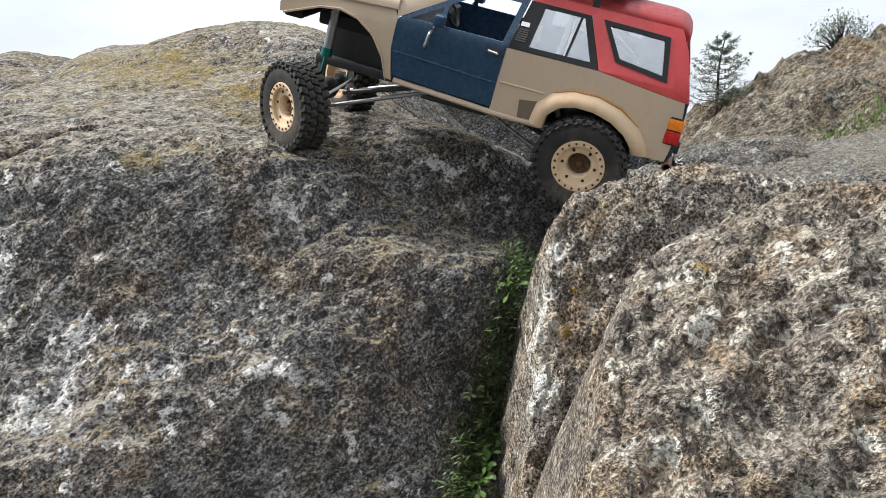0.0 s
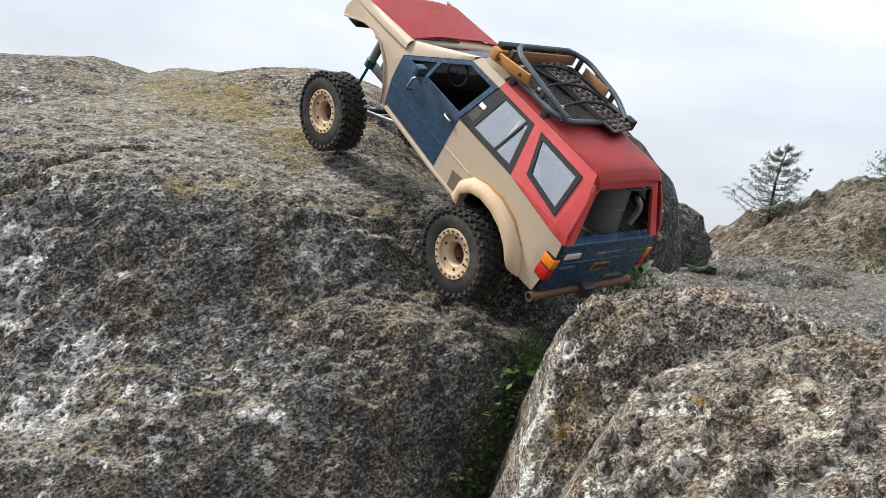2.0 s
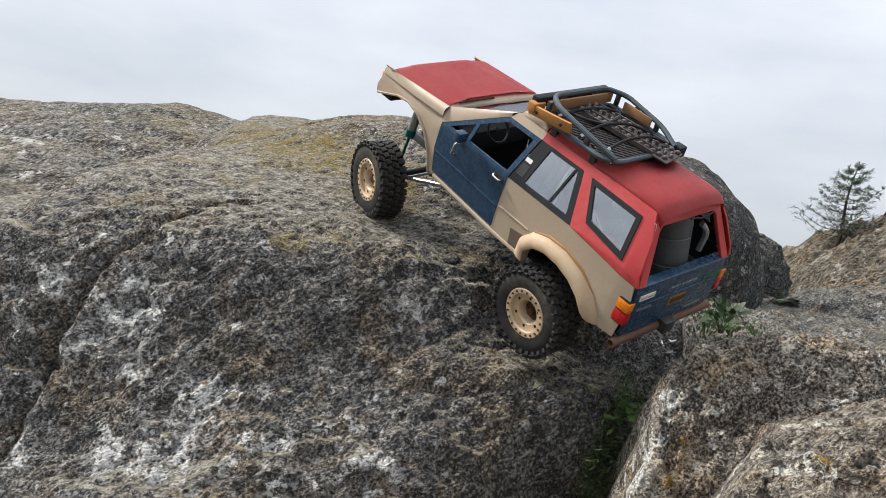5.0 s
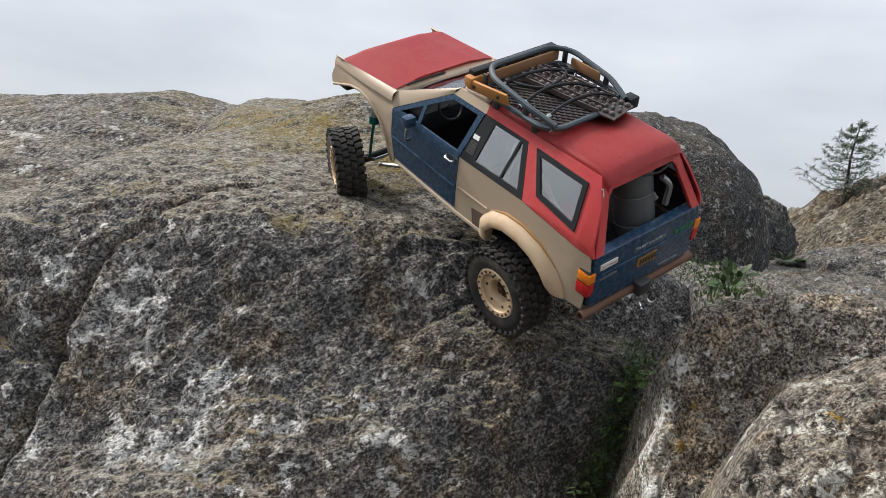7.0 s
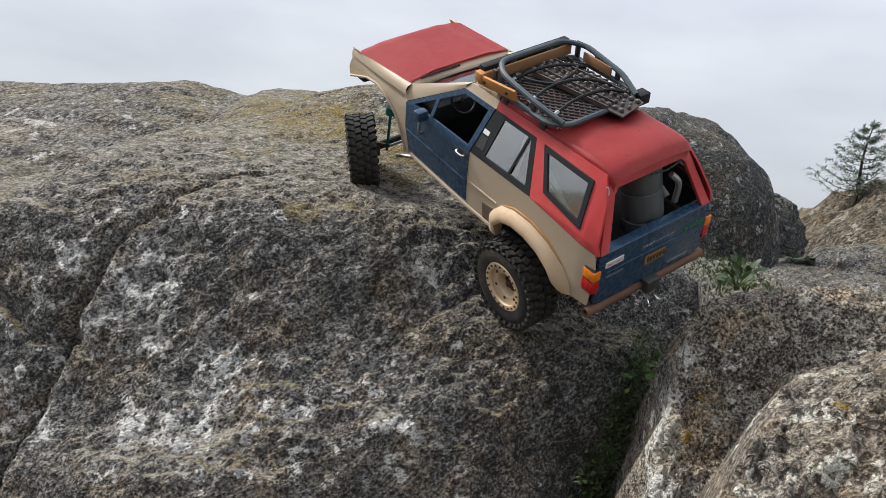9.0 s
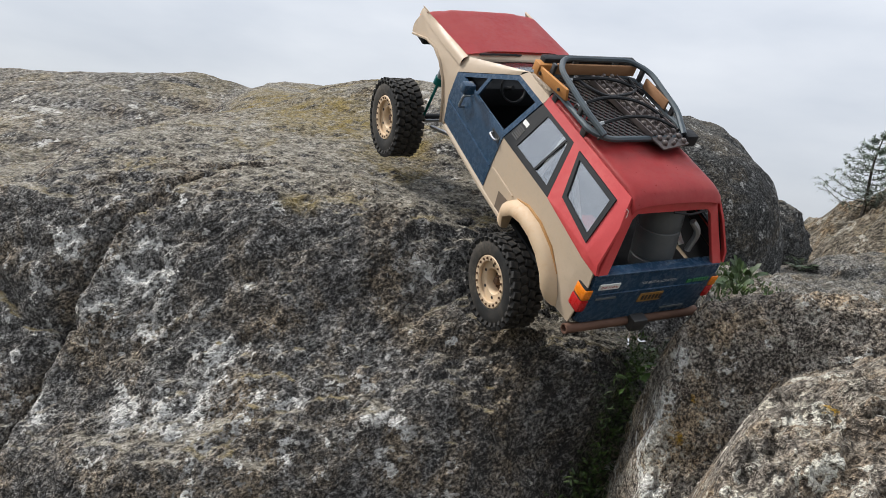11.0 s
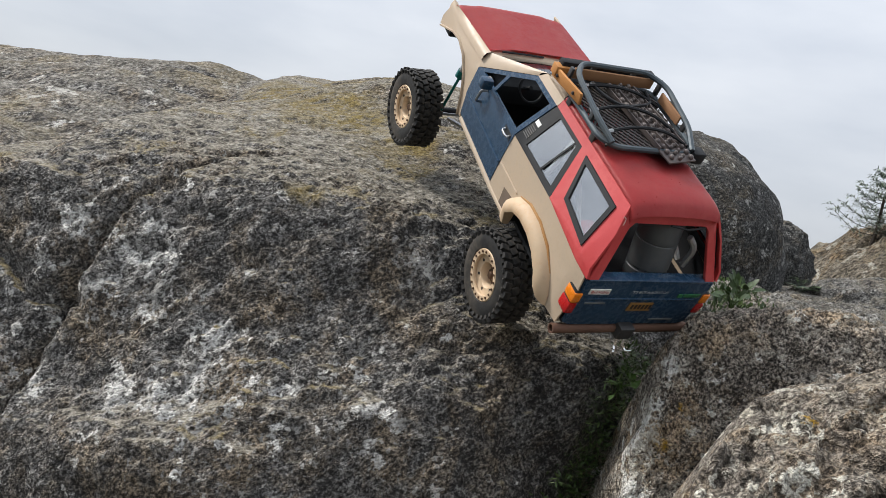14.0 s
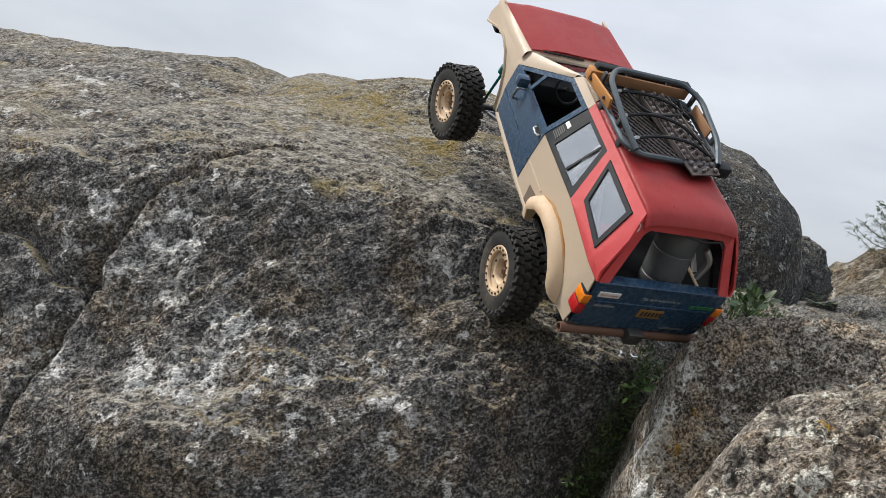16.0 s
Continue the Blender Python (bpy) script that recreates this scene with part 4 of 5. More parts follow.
    # roofs
    def roof_rows(x0, x1, n, tail=False):
        rows = []
        for i in range(n + 1):
            x = x0 + (x1 - x0) * i / n
            drop = 0.0
            if tail:
                k = max(0.0, (x0 + (x1 - x0) * i / n * 1.0 - (x1 + 0.030)) / -0.030)
                drop = 0.012 * (1 - math.sqrt(max(0.0, 1 - k * k)))
            nose = 0.006 * max(0.0, (x - 0.105) / 0.03) ** 2 if x > 0.105 else 0.0
            row = []
            for j in range(25):
                u = -1 + 2 * j / 24
                yw = side_y(x, RAIL) + 0.0004
                a = abs(u)
                z = RAIL - 0.004 + 0.0148 * max(0.0, math.cos(a * math.pi / 2)) ** 0.42 - drop - nose
                row.append((x, yw * math.sin(u * math.pi / 2) if a > 0.5 else yw * math.sin(u * math.pi / 2), z))
            rows.append(row)
        return rows
    bm = surface_grid(bmesh.new(), roof_rows(0.079, -0.124, 30, True))
    bmesh.ops.solidify(bm, geom=bm.faces[:], thickness=0.002)
    canopy = part("canopy_roof", bm, RED_ROOF, truck, "faded red canopy roof with a dark middle")
    bm = surface_grid(bmesh.new(), roof_rows(0.136, 0.081, 10))
    bmesh.ops.solidify(bm, geom=bm.faces[:], thickness=0.002)
    part("cab_roof", bm, TAN, truck, "tan cab roof")
    bm = surface_grid(bmesh.new(), [[(0.1355 + 0.112 * t, u * (0.0615 + 0.024 * t), RAIL + 0.0085 * (1 - u * u) * (1 - t) - 0.0475 * t) for u in (-1, -0.6, -0.2, 0.2, 0.6, 1)] for t in (0, 0.5, 1)])
    g = part("windscreen", bm, GLASS, truck, "clear windscreen")
    g.visible_shadow = False
    # back: red hoop round an open tailgate window
    lean = lambda z: -0.1462 + (z - 0.085) * 0.40
    back = sheet([(-0.0905, 0.0860), (-0.0870, 0.095), (-0.0640, 0.1560), (-0.0570, 0.1640), (-0.0450, 0.1680), (0.0450, 0.1680), (0.0570, 0.1640), (0.0640, 0.1560), (0.0870, 0.095), (0.0905, 0.0860),
                  (0.0765, 0.0860), (0.0560, 0.1450), (0.0500, 0.1505), (-0.0500, 0.1505), (-0.0560, 0.1450), (-0.0765, 0.0860)], [],
                 lambda y, z: (lean(z), y, z), [("v", 0.1), ("v", 0.12), ("v", 0.14), ("v", 0.155)], 0.006)
    hoop = part("rear_hoop", back, RED, truck, "red rear window hoop with a chipped corner")
    bev = hoop.modifiers.new("round", "BEVEL")
    bev.width, bev.segments, bev.limit_method = 0.0026, 3, "ANGLE"
    part("chipped_paint", sheet([(0.0650, 0.148), (0.0670, 0.153), (0.0655, 0.158), (0.0630, 0.156), (0.0635, 0.150)], [], lambda y, z: (lean(z) - 0.0012 + (y - 0.064) * 0.2, y + 0.003, z), (), 0.001), SCUFF, hoop, "bare chipped paint")
    part("rear_wiper", tubed([(-0.1225, -0.045, 0.1510), (-0.1260, -0.02, 0.1505), (-0.1240, 0.004, 0.1535)], 0.0013, 6), BLACK, hoop, "bent black wiper")
    # tailgate
    tg = sheet([(-0.0890, 0.0150), (-0.0905, 0.0845), (0.0905, 0.0845), (0.0890, 0.0150), (0.0800, 0.0110), (-0.0800, 0.0110)], [], lambda y, z: (-0.1455 - 0.0015 * math.sin((z - 0.011) / 0.074 * math.pi), y, z),
               [("v", z) for z in (0.02, 0.035, 0.05, 0.065, 0.08)] + [("u", y) for y in (-0.06, 0, 0.06)], 0.005)
    gate = part("tailgate", tg, BLUE, truck, "dark blue tailgate with stickers")
    part("tailgate_ledge", boxed(-0.1465, -0.132, -0.0885, 0.0885, 0.0835, 0.0870, 0.0012), BLUE, gate)
    part("tailgate_rib", boxed(-0.1485, -0.1455, -0.078, 0.078, 0.0560, 0.0585, 0.001), BLUE, gate)

    def sticker(name, y0, y1, z0, z1, mat, label, out=0.1474):
        return part(name, boxed(-out - 0.0005, -out + 0.0008, min(y0, y1), max(y0, y1), z0, z1), mat, gate, label)
    sticker("sticker", 0.081, 0.053, 0.0655, 0.0735, WHITE, "white slogan sticker")
    sticker("number_plate", 0.0135, -0.0205, 0.0375, 0.0510, GOLD, "worn yellow number plate")
    for k in range(6):
        y = 0.0095 - k * 0.0052
        sticker("plate_bar", y, y - 0.003, 0.0405, 0.0480, BLACK, "", 0.1479)
    sticker("decal", 0.078, 0.050, 0.0490, 0.0515, ALU, "thin silver decal")
    for k in range(6):
        sticker("badge_bar", -0.058 - k * 0.0042, -0.0608 - k * 0.0042, 0.0615, 0.0665, GREEN, "", 0.1474)
    sticker("badge_mark", -0.049, -0.0555, 0.0610, 0.0660, GREEN, "green badge mark")
    sticker("decal", -0.030, -0.066, 0.0205, 0.0225, ALU, "thin silver decal")

    def lettering(text, y, z, height, mat):
        cu = bpy.data.curves.new("lettering", "FONT")
        cu.body, cu.size, cu.align_x, cu.align_y = text, height, "CENTER", "CENTER"
        cu.materials.append(mat)
        ob = new("lettering", cu)
        ob.parent = gate
        ob.matrix_basis = Matrix.Translation((-0.1484, y, z)) @ Euler((radians(90), 0, radians(-90))).to_matrix().to_4x4()
        return ob
    lettering("Bad Habits", 0.067, 0.0695, 0.0056, REDLENS)
    lettering("'TIS BUT A SCRATCH", -0.0035, 0.0700, 0.0056, WHITE)
    # rear pipe and hitch
    pipe = bmesh.new()
    lathe(pipe, [(0.0062, -0.099), (0.0062, 0.099), (0.0044, 0.099), (0.0044, -0.099)], 20, Matrix.Translation((-0.1440, 0, 0.0025)), True)
    bumper = part("rear_pipe", pipe, RUST, truck, "rusty steel pipe bumper")
    for y in (-0.045, 0.045):
        part("bracket", boxed(-0.142, -0.118, y - 0.004, y + 0.004, -0.001, 0.006, 0.001), STEEL, bumper)
    hitch = part("tow_hitch", boxed(-0.158, -0.138, -0.0105, 0.0105, -0.0040, 0.0140, 0.0015), STEEL, truck, "steel tow hitch with chrome hooks")
    for y in (-0.006, 0.006):
        part("hook", tubed(rounded([(-0.154, y, -0.003), (-0.158, y, -0.014), (-0.164, y * 1.4, -0.018), (-0.168, y * 2.2, -0.013)], 0.004), 0.0014, 6), CHROME, hitch, "chrome hook")
    # bonnet
    rows = []
    for i in range(17):
        t = i / 16
        x = 0.2480 + t * 0.134
        drop = 0.010 * max(0.0, (t - 0.9) / 0.1) ** 2
        rows.append([(x, u * (0.0872 + 0.0035 * t), 0.1250 - 0.0085 * t - drop + 0.0055 * (1 - u ** 4) * (1 - 0.3 * t) + (0.0015 if abs(u) < 0.62 else 0.0)) for u in [k / 10 - 1 for k in range(21)]])
    bm = surface_grid(bmesh.new(), rows)
    bmesh.ops.solidify(bm, geom=bm.faces[:], thickness=0.002)
    part("bonnet", bm, RED, truck, "faded red bonnet")
    rows = [[(x, u * 0.086, z + 0.004 * (1 - u * u)) for u in (-1, -0.5, 0, 0.5, 1)] for x, z in ((0.2620, 0.1205), (0.2495, 0.1232), (0.2440, 0.1222), (0.2360, 0.1190))]
    part("cowl", surface_grid(bmesh.new(), rows), TAN, truck)
    part("wiper", tubed([(0.2455, 0.070, 0.1275), (0.2445, 0.035, 0.1290), (0.2450, 0.004, 0.1285)], 0.0015, 6), BLACK, truck, "black windscreen wiper")
    # nose
    grille = part("grille", boxed(0.386, 0.394, -0.080, 0.080, 0.072, 0.101, 0.002), BLACK, truck, "black grille")
    for k in range(4):
        part("grille_bar", boxed(0.395, 0.399, -0.046, 0.046, 0.078 + k * 0.008, 0.080 + k * 0.008), STEEL, grille)
    for s in (1, -1):
        part("head_lamp", boxed(0.394, 0.401, s * 0.062 - 0.012, s * 0.062 + 0.012, 0.078, 0.099, 0.003), CHROME, grille, "square head lamp")
        part("indicator", boxed(0.392, 0.4025, s * 0.0800 - 0.0065, s * 0.0800 + 0.0065, 0.073, 0.100, 0.003), AMBER, grille, "amber corner indicator")
        part("tow_hook", tubed(rounded([(0.385, s * 0.060, 0.062), (0.405, s * 0.060, 0.060), (0.412, s * 0.060, 0.068)], 0.006), 0.0035, 8), REDLENS, truck, "red front tow hook")
    part("front_valance", boxed(0.372, 0.397, -0.086, 0.086, 0.062, 0.074, 0.003), BLACK, truck)
    # engine bay and underbody masses
    part("bay_cover", boxed(0.243, 0.386, -0.086, 0.086, 0.103, 0.108), BLACK, truck)
    part("engine_block", boxed(0.265, 0.365, -0.026, 0.026, 0.0, 0.070, 0.006), STEEL, truck)
    part("battery_tray", boxed(0.29, 0.37, -0.055, 0.055, 0.055, 0.074, 0.004), BLACK, truck)
    part("firewall", boxed(0.236, 0.241, -0.088, 0.088, 0.012, 0.118), BLACK, truck)
    floor_pan = part("floor_pan", boxed(-0.142, 0.24, -0.088, 0.088, 0.011, 0.016), BLACK, truck)
    part("skid_plate", boxed(0.11, 0.21, -0.034, 0.034, -0.018, -0.010, 0.004), STEEL, truck)
    part("gearbox", boxed(0.12, 0.19, -0.022, 0.022, -0.012, 0.012, 0.005), BLACK, truck)
    # cabin
    part("dashboard", boxed(0.200, 0.236, -0.083, 0.083, 0.072, 0.103, 0.006), BLACK, truck)
    ring = [(0.186 + 0.010 * math.sin(a), 0.040 + 0.019 * math.cos(a), 0.112 + 0.016 * math.sin(a)) for a in [2 * math.pi * k / 20 for k in range(20)]]
    wheel_ = part("steering_wheel", tubed(ring, 0.002, 6, True), BLACK, truck, "black steering wheel")
    part("column", tubed([(0.188, 0.040, 0.112), (0.214, 0.040, 0.092)], 0.003, 6), BLACK, wheel_)
    for y in (0.040, -0.040):
        seat = part("seat", boxed(0.110, 0.160, y - 0.024, y + 0.024, 0.016, 0.050, 0.008), GREYCAN, truck, "dark grey bucket seat")
        part("backrest", boxed(-0.008, 0.008, -0.023, 0.023, 0.0, 0.075, 0.007, Matrix.Translation((0.108, y, 0.045)) @ Euler((0, radians(-14), 0)).to_matrix().to_4x4()), GREYCAN, seat)
    part("cargo_bed", boxed(-0.140, 0.075, -0.086, 0.086, 0.048, 0.053, 0.001), BLACK, truck)
    part("bulkhead", boxed(0.076, 0.080, -0.080, 0.080, 0.016, 0.075), BLACK, truck)
    cage = part("roll_bar", tubed(rounded([(0.035, 0.078, 0.05), (0.025, 0.060, 0.152), (0.025, -0.060, 0.152), (0.035, -0.078, 0.05)], 0.015), 0.0035, 8), WHITE, truck, "white roll bar")
    for s in (1, -1):
        part("brace", tubed([(0.020, s * 0.062, 0.148), (-0.030, s * 0.066, 0.118), (-0.095, s * 0.074, 0.072)], 0.0034, 8), WHITE, cage)
    # load in the back
    can = bmesh.new()
    m = Matrix.Translation((-0.098, -0.020, 0.096)) @ Euler((radians(90), radians(14), radians(14))).to_matrix().to_4x4()
    lathe(can, [(0.004, -0.046), (0.024, -0.046), (0.0255, -0.043), (0.0255, -0.026), (0.0245, -0.025), (0.0245, -0.022), (0.0255, -0.021), (0.0255, 0.012), (0.0245, 0.013), (0.0255, 0.015), (0.0255, 0.040), (0.023, 0.044), (0.012, 0.046), (0.004, 0.046)], 32, m)
    canister = part("canister", can, GREYCAN, truck, "ribbed grey canister")
    part("hose", tubed(rounded([(-0.118, -0.040, 0.132), (-0.124, -0.052, 0.120), (-0.124, -0.050, 0.092)], 0.010), 0.0040, 8), ALU, canister, "grey bent hose")
    part("red_box", boxed(-0.080, -0.040, 0.030, 0.068, 0.053, 0.082, 0.003), REDLENS, truck, "small red box")
    part("tool_roll", tubed([(-0.126, 0.060, 0.060), (-0.126, 0.030, 0.058)], 0.006, 10), BLACK, truck)
    part("silver_lever", tubed(rounded([(-0.124, 0.070, 0.056), (-0.130, 0.062, 0.072), (-0.130, 0.052, 0.070)], 0.006), 0.0018, 6), ALU, truck)
    return truck


def roof_rack(truck):
    base = [(0.098, 0.052, 0.186), (0.090, 0.068, 0.186), (-0.016, 0.068, 0.186), (-0.032, 0.052, 0.186), (-0.032, -0.052, 0.186), (-0.016, -0.068, 0.186), (0.090, -0.068, 0.186), (0.098, -0.052, 0.186)]
    rack = part("roof_rack", tubed(rounded(base, 0.010, 4, True), 0.0036, 8, True), RACKPAINT, truck, "grey-blue tubular roof rack")
    top = [(-0.030, 0.058, 0.190), (0.004, 0.067, 0.200), (0.072, 0.067, 0.210), (0.098, 0.050, 0.211), (0.098, -0.050, 0.211), (0.072, -0.067, 0.210), (0.004, -0.067, 0.200), (-0.030, -0.058, 0.190)]
    part("top_rail", tubed(rounded(top, 0.012), 0.0036, 8), RACKPAINT, rack)
    for s in (1, -1):
        for x, z in ((0.086, 0.210), (0.050, 0.207), (0.012, 0.201)):
            part("rack_post", boxed(x - 0.0035, x + 0.0035, s * 0.0675 - 0.002, s * 0.0675 + 0.002, 0.186, z, 0.0008), STEEL, rack)
        for x in (0.070, 0.000):
            part("rack_foot", boxed(x - 0.005, x + 0.005, s * 0.060 - 0.003, s * 0.060 + 0.003, 0.168, 0.186, 0.001), STEEL, rack)
    for y in (-0.030, 0.030):
        part("rack_post", boxed(0.0955, 0.0995, y - 0.0035, y + 0.0035, 0.186, 0.211, 0.0008), STEEL, rack)
    # diamond mesh of the floor
    bm = bmesh.new()
    for d in (1, -1):
        for k in range(-20, 21):
            c = k * 0.0085
            pts = []
            x = -0.030
            while x <= 0.0951:
                y = d * (x - 0.033) * 0.75 + c
                if abs(y) < 0.066:
                    pts.append((x, y, 0.1855 + 0.0006 * d))
                x += 0.0125
            if len(pts) > 1:
                tube(bm, pts, 0.0015, 5)
    part("mesh_floor", bm, paint("dark_mesh", (0.042, 0.036, 0.036), 0.5, dirt=0.3), rack, "dark diamond mesh floor")
    for y in (-0.035, 0.0, 0.035):
        part("rack_slat", boxed(-0.030, 0.096, y - 0.0035, y + 0.0035, 0.1825, 0.1845), STEEL, rack)
    # light bar across the front
    bar = part("light_bar", boxed(0.104, 0.116, -0.070, 0.070, 0.192, 0.206, 0.002), BLACK, rack, "black light bar")
    for k in range(10):
        y = -0.058 + k * 0.0129
        part("light_lens", boxed(0.1155, 0.1172, y - 0.005, y + 0.005, 0.1945, 0.2035, 0.001), CHROME, bar)
    # timber
    tilt = Matrix.Translation((0.075, 0.0735, 0.1935)) @ Euler((radians(-12), radians(7), 0)).to_matrix().to_4x4()
    plank = part("plank", boxed(-0.038, 0.038, -0.0018, 0.0018, -0.0075, 0.0075, 0.0008, tilt), WOOD, rack, "orange wooden side board")
    for x in (-0.022, 0.022):
        part("bolt", lathe(bmesh.new(), [(0.0005, 0.0015), (0.0022, 0.0015), (0.0022, 0.0035), (0.0010, 0.0040)], 10, tilt @ Matrix.Translation((x, 0, 0.0))), STEEL, plank)
    part("plank", boxed(0.0900, 0.0935, -0.060, 0.060, 0.193, 0.207, 0.0008), BROWN_WOOD, rack, "brown wooden front board")
    part("plank", boxed(0.020, 0.070, -0.0650, -0.0620, 0.190, 0.203, 0.0008), BROWN_WOOD, rack, "brown wooden side board")
    part("plank_end", boxed(0.100, 0.113, 0.058, 0.078, 0.187, 0.200, 0.001), WOOD, rack)
    part("work_lamp", boxed(-0.037, -0.021, -0.077, -0.059, 0.176, 0.191, 0.002), BLACK, rack, "black work lamp")
    # recovery board
    mb = Matrix.Translation((0.020, -0.018, 0.1905)) @ Euler((0, radians(-3), radians(13))).to_matrix().to_4x4()
    board = bmesh.new()
    box(board, -0.072, 0.062, -0.023, 0.023, -0.0012, 0.0012, 0.0006, mb)
    for y in (-0.0225, -0.008, 0.008, 0.0225):
        box(board, -0.050, 0.060, y - 0.0008, y + 0.0008, 0.001, 0.0055, 0.0, mb)
    brd = part("recovery_board", board, paint("brown_plastic", (0.085, 0.068, 0.066), 0.5, dirt=0.3), rack, "dark recovery board with studs")
    studs = bmesh.new()
    for i in range(15):
        for j, y in enumerate((-0.0155, -0.0035, 0.0035, 0.0155)):
            bmesh.ops.create_uvsphere(studs, u_segments=8, v_segments=6, radius=0.0030, matrix=mb @ Matrix.Translation((-0.068 + i * 0.0092 + (j % 2) * 0.003, y, 0.0034)) @ Matrix.Diagonal((1.25 if j in (0, 3) else 0.9, 0.9, 1.1, 1)))
    part("studs", studs, paint("brown_stud", (0.095, 0.078, 0.076), 0.42, dirt=0.3), brd)
    # straps
    for pts in ([(0.082, 0.050, 0.190), (0.070, 0.015, 0.203), (0.062, -0.020, 0.203), (0.056, -0.055, 0.190)],
                [(0.030, 0.060, 0.189), (0.034, 0.020, 0.200), (0.020, -0.020, 0.203), (-0.006, -0.055, 0.190)],
                [(-0.010, 0.058, 0.189), (-0.006, 0.020, 0.199), (-0.012, -0.022, 0.202), (-0.022, -0.056, 0.190)],
                [(0.088, 0.030, 0.192), (0.060, 0.036, 0.198), (0.030, 0.020, 0.200), (0.050, -0.040, 0.196), (0.085, -0.050, 0.192)]):
        strap = part("strap", tubed(rounded(pts, 0.02, 5), 0.0020, 6), BLACK, rack, "black elastic strap")
        a, b = Vector(pts[0]), Vector(pts[1])
        part("strap_end", tubed([a, a + (b - a) * 0.28], 0.0026, 6), ALU, strap, "grey strap end")
    return rack


TYRE_R, TYRE_W = 0.062, 0.044


def build_wheel(truck, s):
    """A wheel whose outer face looks along s * y."""
    def flip(profile):
        return [(r, s * y) for r, y in profile]
    rim = part("wheel", lathe(bmesh.new(), flip([(0.004, -0.001), (0.0140, -0.001), (0.0150, 0.004), (0.0160, 0.0125), (0.0175, 0.0145), (0.0255, 0.0148), (0.0280, 0.0160), (0.031, 0.018), (0.0335, 0.019), (0.0335, -0.019), (0.029, -0.019), (0.028, -0.006), (0.004, -0.008)]), 40), RIM, truck, "bronze beadlock wheel with a black mud tyre")
    h = TYRE_W / 2
    tyre = bmesh.new()
    lathe(tyre, flip([(0.0335, h * 0.80), (0.036, h * 0.95), (0.044, h * 1.02), (0.052, h * 0.99), (0.0565, h * 0.90), (0.0585, h * 0.70), (0.0590, 0.0), (0.0585, -h * 0.70), (0.0565, -h * 0.90),
                      (0.052, -h * 0.99), (0.044, -h * 1.02), (0.036, -h * 0.95), (0.0335, -h * 0.80)]), 56, None, True)
    part("tyre", tyre, RUBBER, rim, "dusty black mud tyre with block tread", angle=30)
    n = 30
    moulds = {}

    def lug(kind, m, size):
        """One tread block; alike blocks share their mesh."""
        if kind not in moulds:
            moulds[kind] = part("tread_block", boxed(*size), RUBBER, rim, smooth=False)
            moulds[kind].matrix_basis = m
        else:
            o = moulds[kind].copy()
            scene.collection.objects.link(o)
            o.parent, o.matrix_basis = rim, m
    for k in range(n):
        a = 2 * math.pi * k / n
        for row, (y, w, dt, ln, tw) in enumerate(((-0.0165, 0.011, 0.0, 0.0085, 14), (-0.0055, 0.0095, 0.5, 0.0090, -18), (0.0055, 0.0095, 0.0, 0.0090, 18), (0.0165, 0.011, 0.5, 0.0085, -14))):
            aa = a + dt * 2 * math.pi / n
            m = Euler((0, -aa, 0)).to_matrix().to_4x4() @ Matrix.Translation((0.0592, y, 0)) @ Euler((radians(tw), 0, 0)).to_matrix().to_4x4()
            if abs(y) > 0.01:
                m = m @ Euler((0, 0, radians(-12 if y > 0 else 12))).to_matrix().to_4x4()
            lug("outer" if abs(y) > 0.01 else "inner", m, (-0.0025, 0.0030, -w / 2, w / 2, -ln / 2, ln / 2, 0.0006))
        for sd in (1, -1):
            m = Euler((0, -a, 0)).to_matrix().to_4x4() @ Matrix.Translation((0.0545, sd * h * 0.955, 0)) @ Euler((0, 0, radians(sd * 22))).to_matrix().to_4x4()
            lug("shoulder", m, (-0.0048, 0.0042, -0.0016, 0.0014, -0.0030, 0.0030, 0.0005))
    ring = bmesh.new()
    lathe(ring, flip([(0.0275, 0.0205), (0.0270, 0.0195), (0.0270, 0.0170), (0.0345, 0.0170), (0.0350, 0.0195), (0.0340, 0.0210)]), 48, None, True)
    bead = part("beadlock_ring", ring, RIM, rim, "bronze beadlock ring")
    for k in range(20):
        a = 2 * math.pi * k / 20
        m = Matrix.Translation((0.0308 * math.cos(a), s * 0.0206, 0.0308 * math.sin(a)))
        if k == 0:
            b = bmesh.new()
            lathe(b, [(0.0004, s * 0.0018), (0.0015, s * 0.0016), (0.0017, s * 0.0002), (0.0017, -s * 0.0006)], 7)
            first = part("bolt", b, HUB, bead)
            first.matrix_basis = m
        else:
            o = first.copy()
            scene.collection.objects.link(o)
            o.parent, o.matrix_basis = bead, m
    # black discs paint the shade of the rim's openings onto its face
    for k in range(6):
        a = 2 * math.pi * k / 6
        b = lathe(bmesh.new(), flip([(0.0003, 0.0152), (0.0021, 0.0152), (0.0021, 0.0110), (0.0003, 0.0110)]), 12, Matrix.Translation((0.0216 * math.cos(a), 0, 0.0216 * math.sin(a))))
        part("opening_disc", b, BLACK, rim)
    hub = part("hub", lathe(bmesh.new(), flip([(0.0005, 0.0120), (0.0042, 0.0115), (0.0054, 0.0095), (0.0060, 0.0040), (0.0136, 0.0035), (0.0136, 0.0004), (0.0005, 0.0002)]), 12), HUB, rim, "dark rusty hub")
    for k in range(6):
        a = 2 * math.pi * (k + 0.5) / 6
        part("lug_nut", lathe(bmesh.new(), flip([(0.0004, 0.0070), (0.0015, 0.0066), (0.0017, 0.0036), (0.0004, 0.0030)]), 6, Matrix.Translation((0.0098 * math.cos(a), 0, 0.0098 * math.sin(a)))), HUB, hub)
    return rim


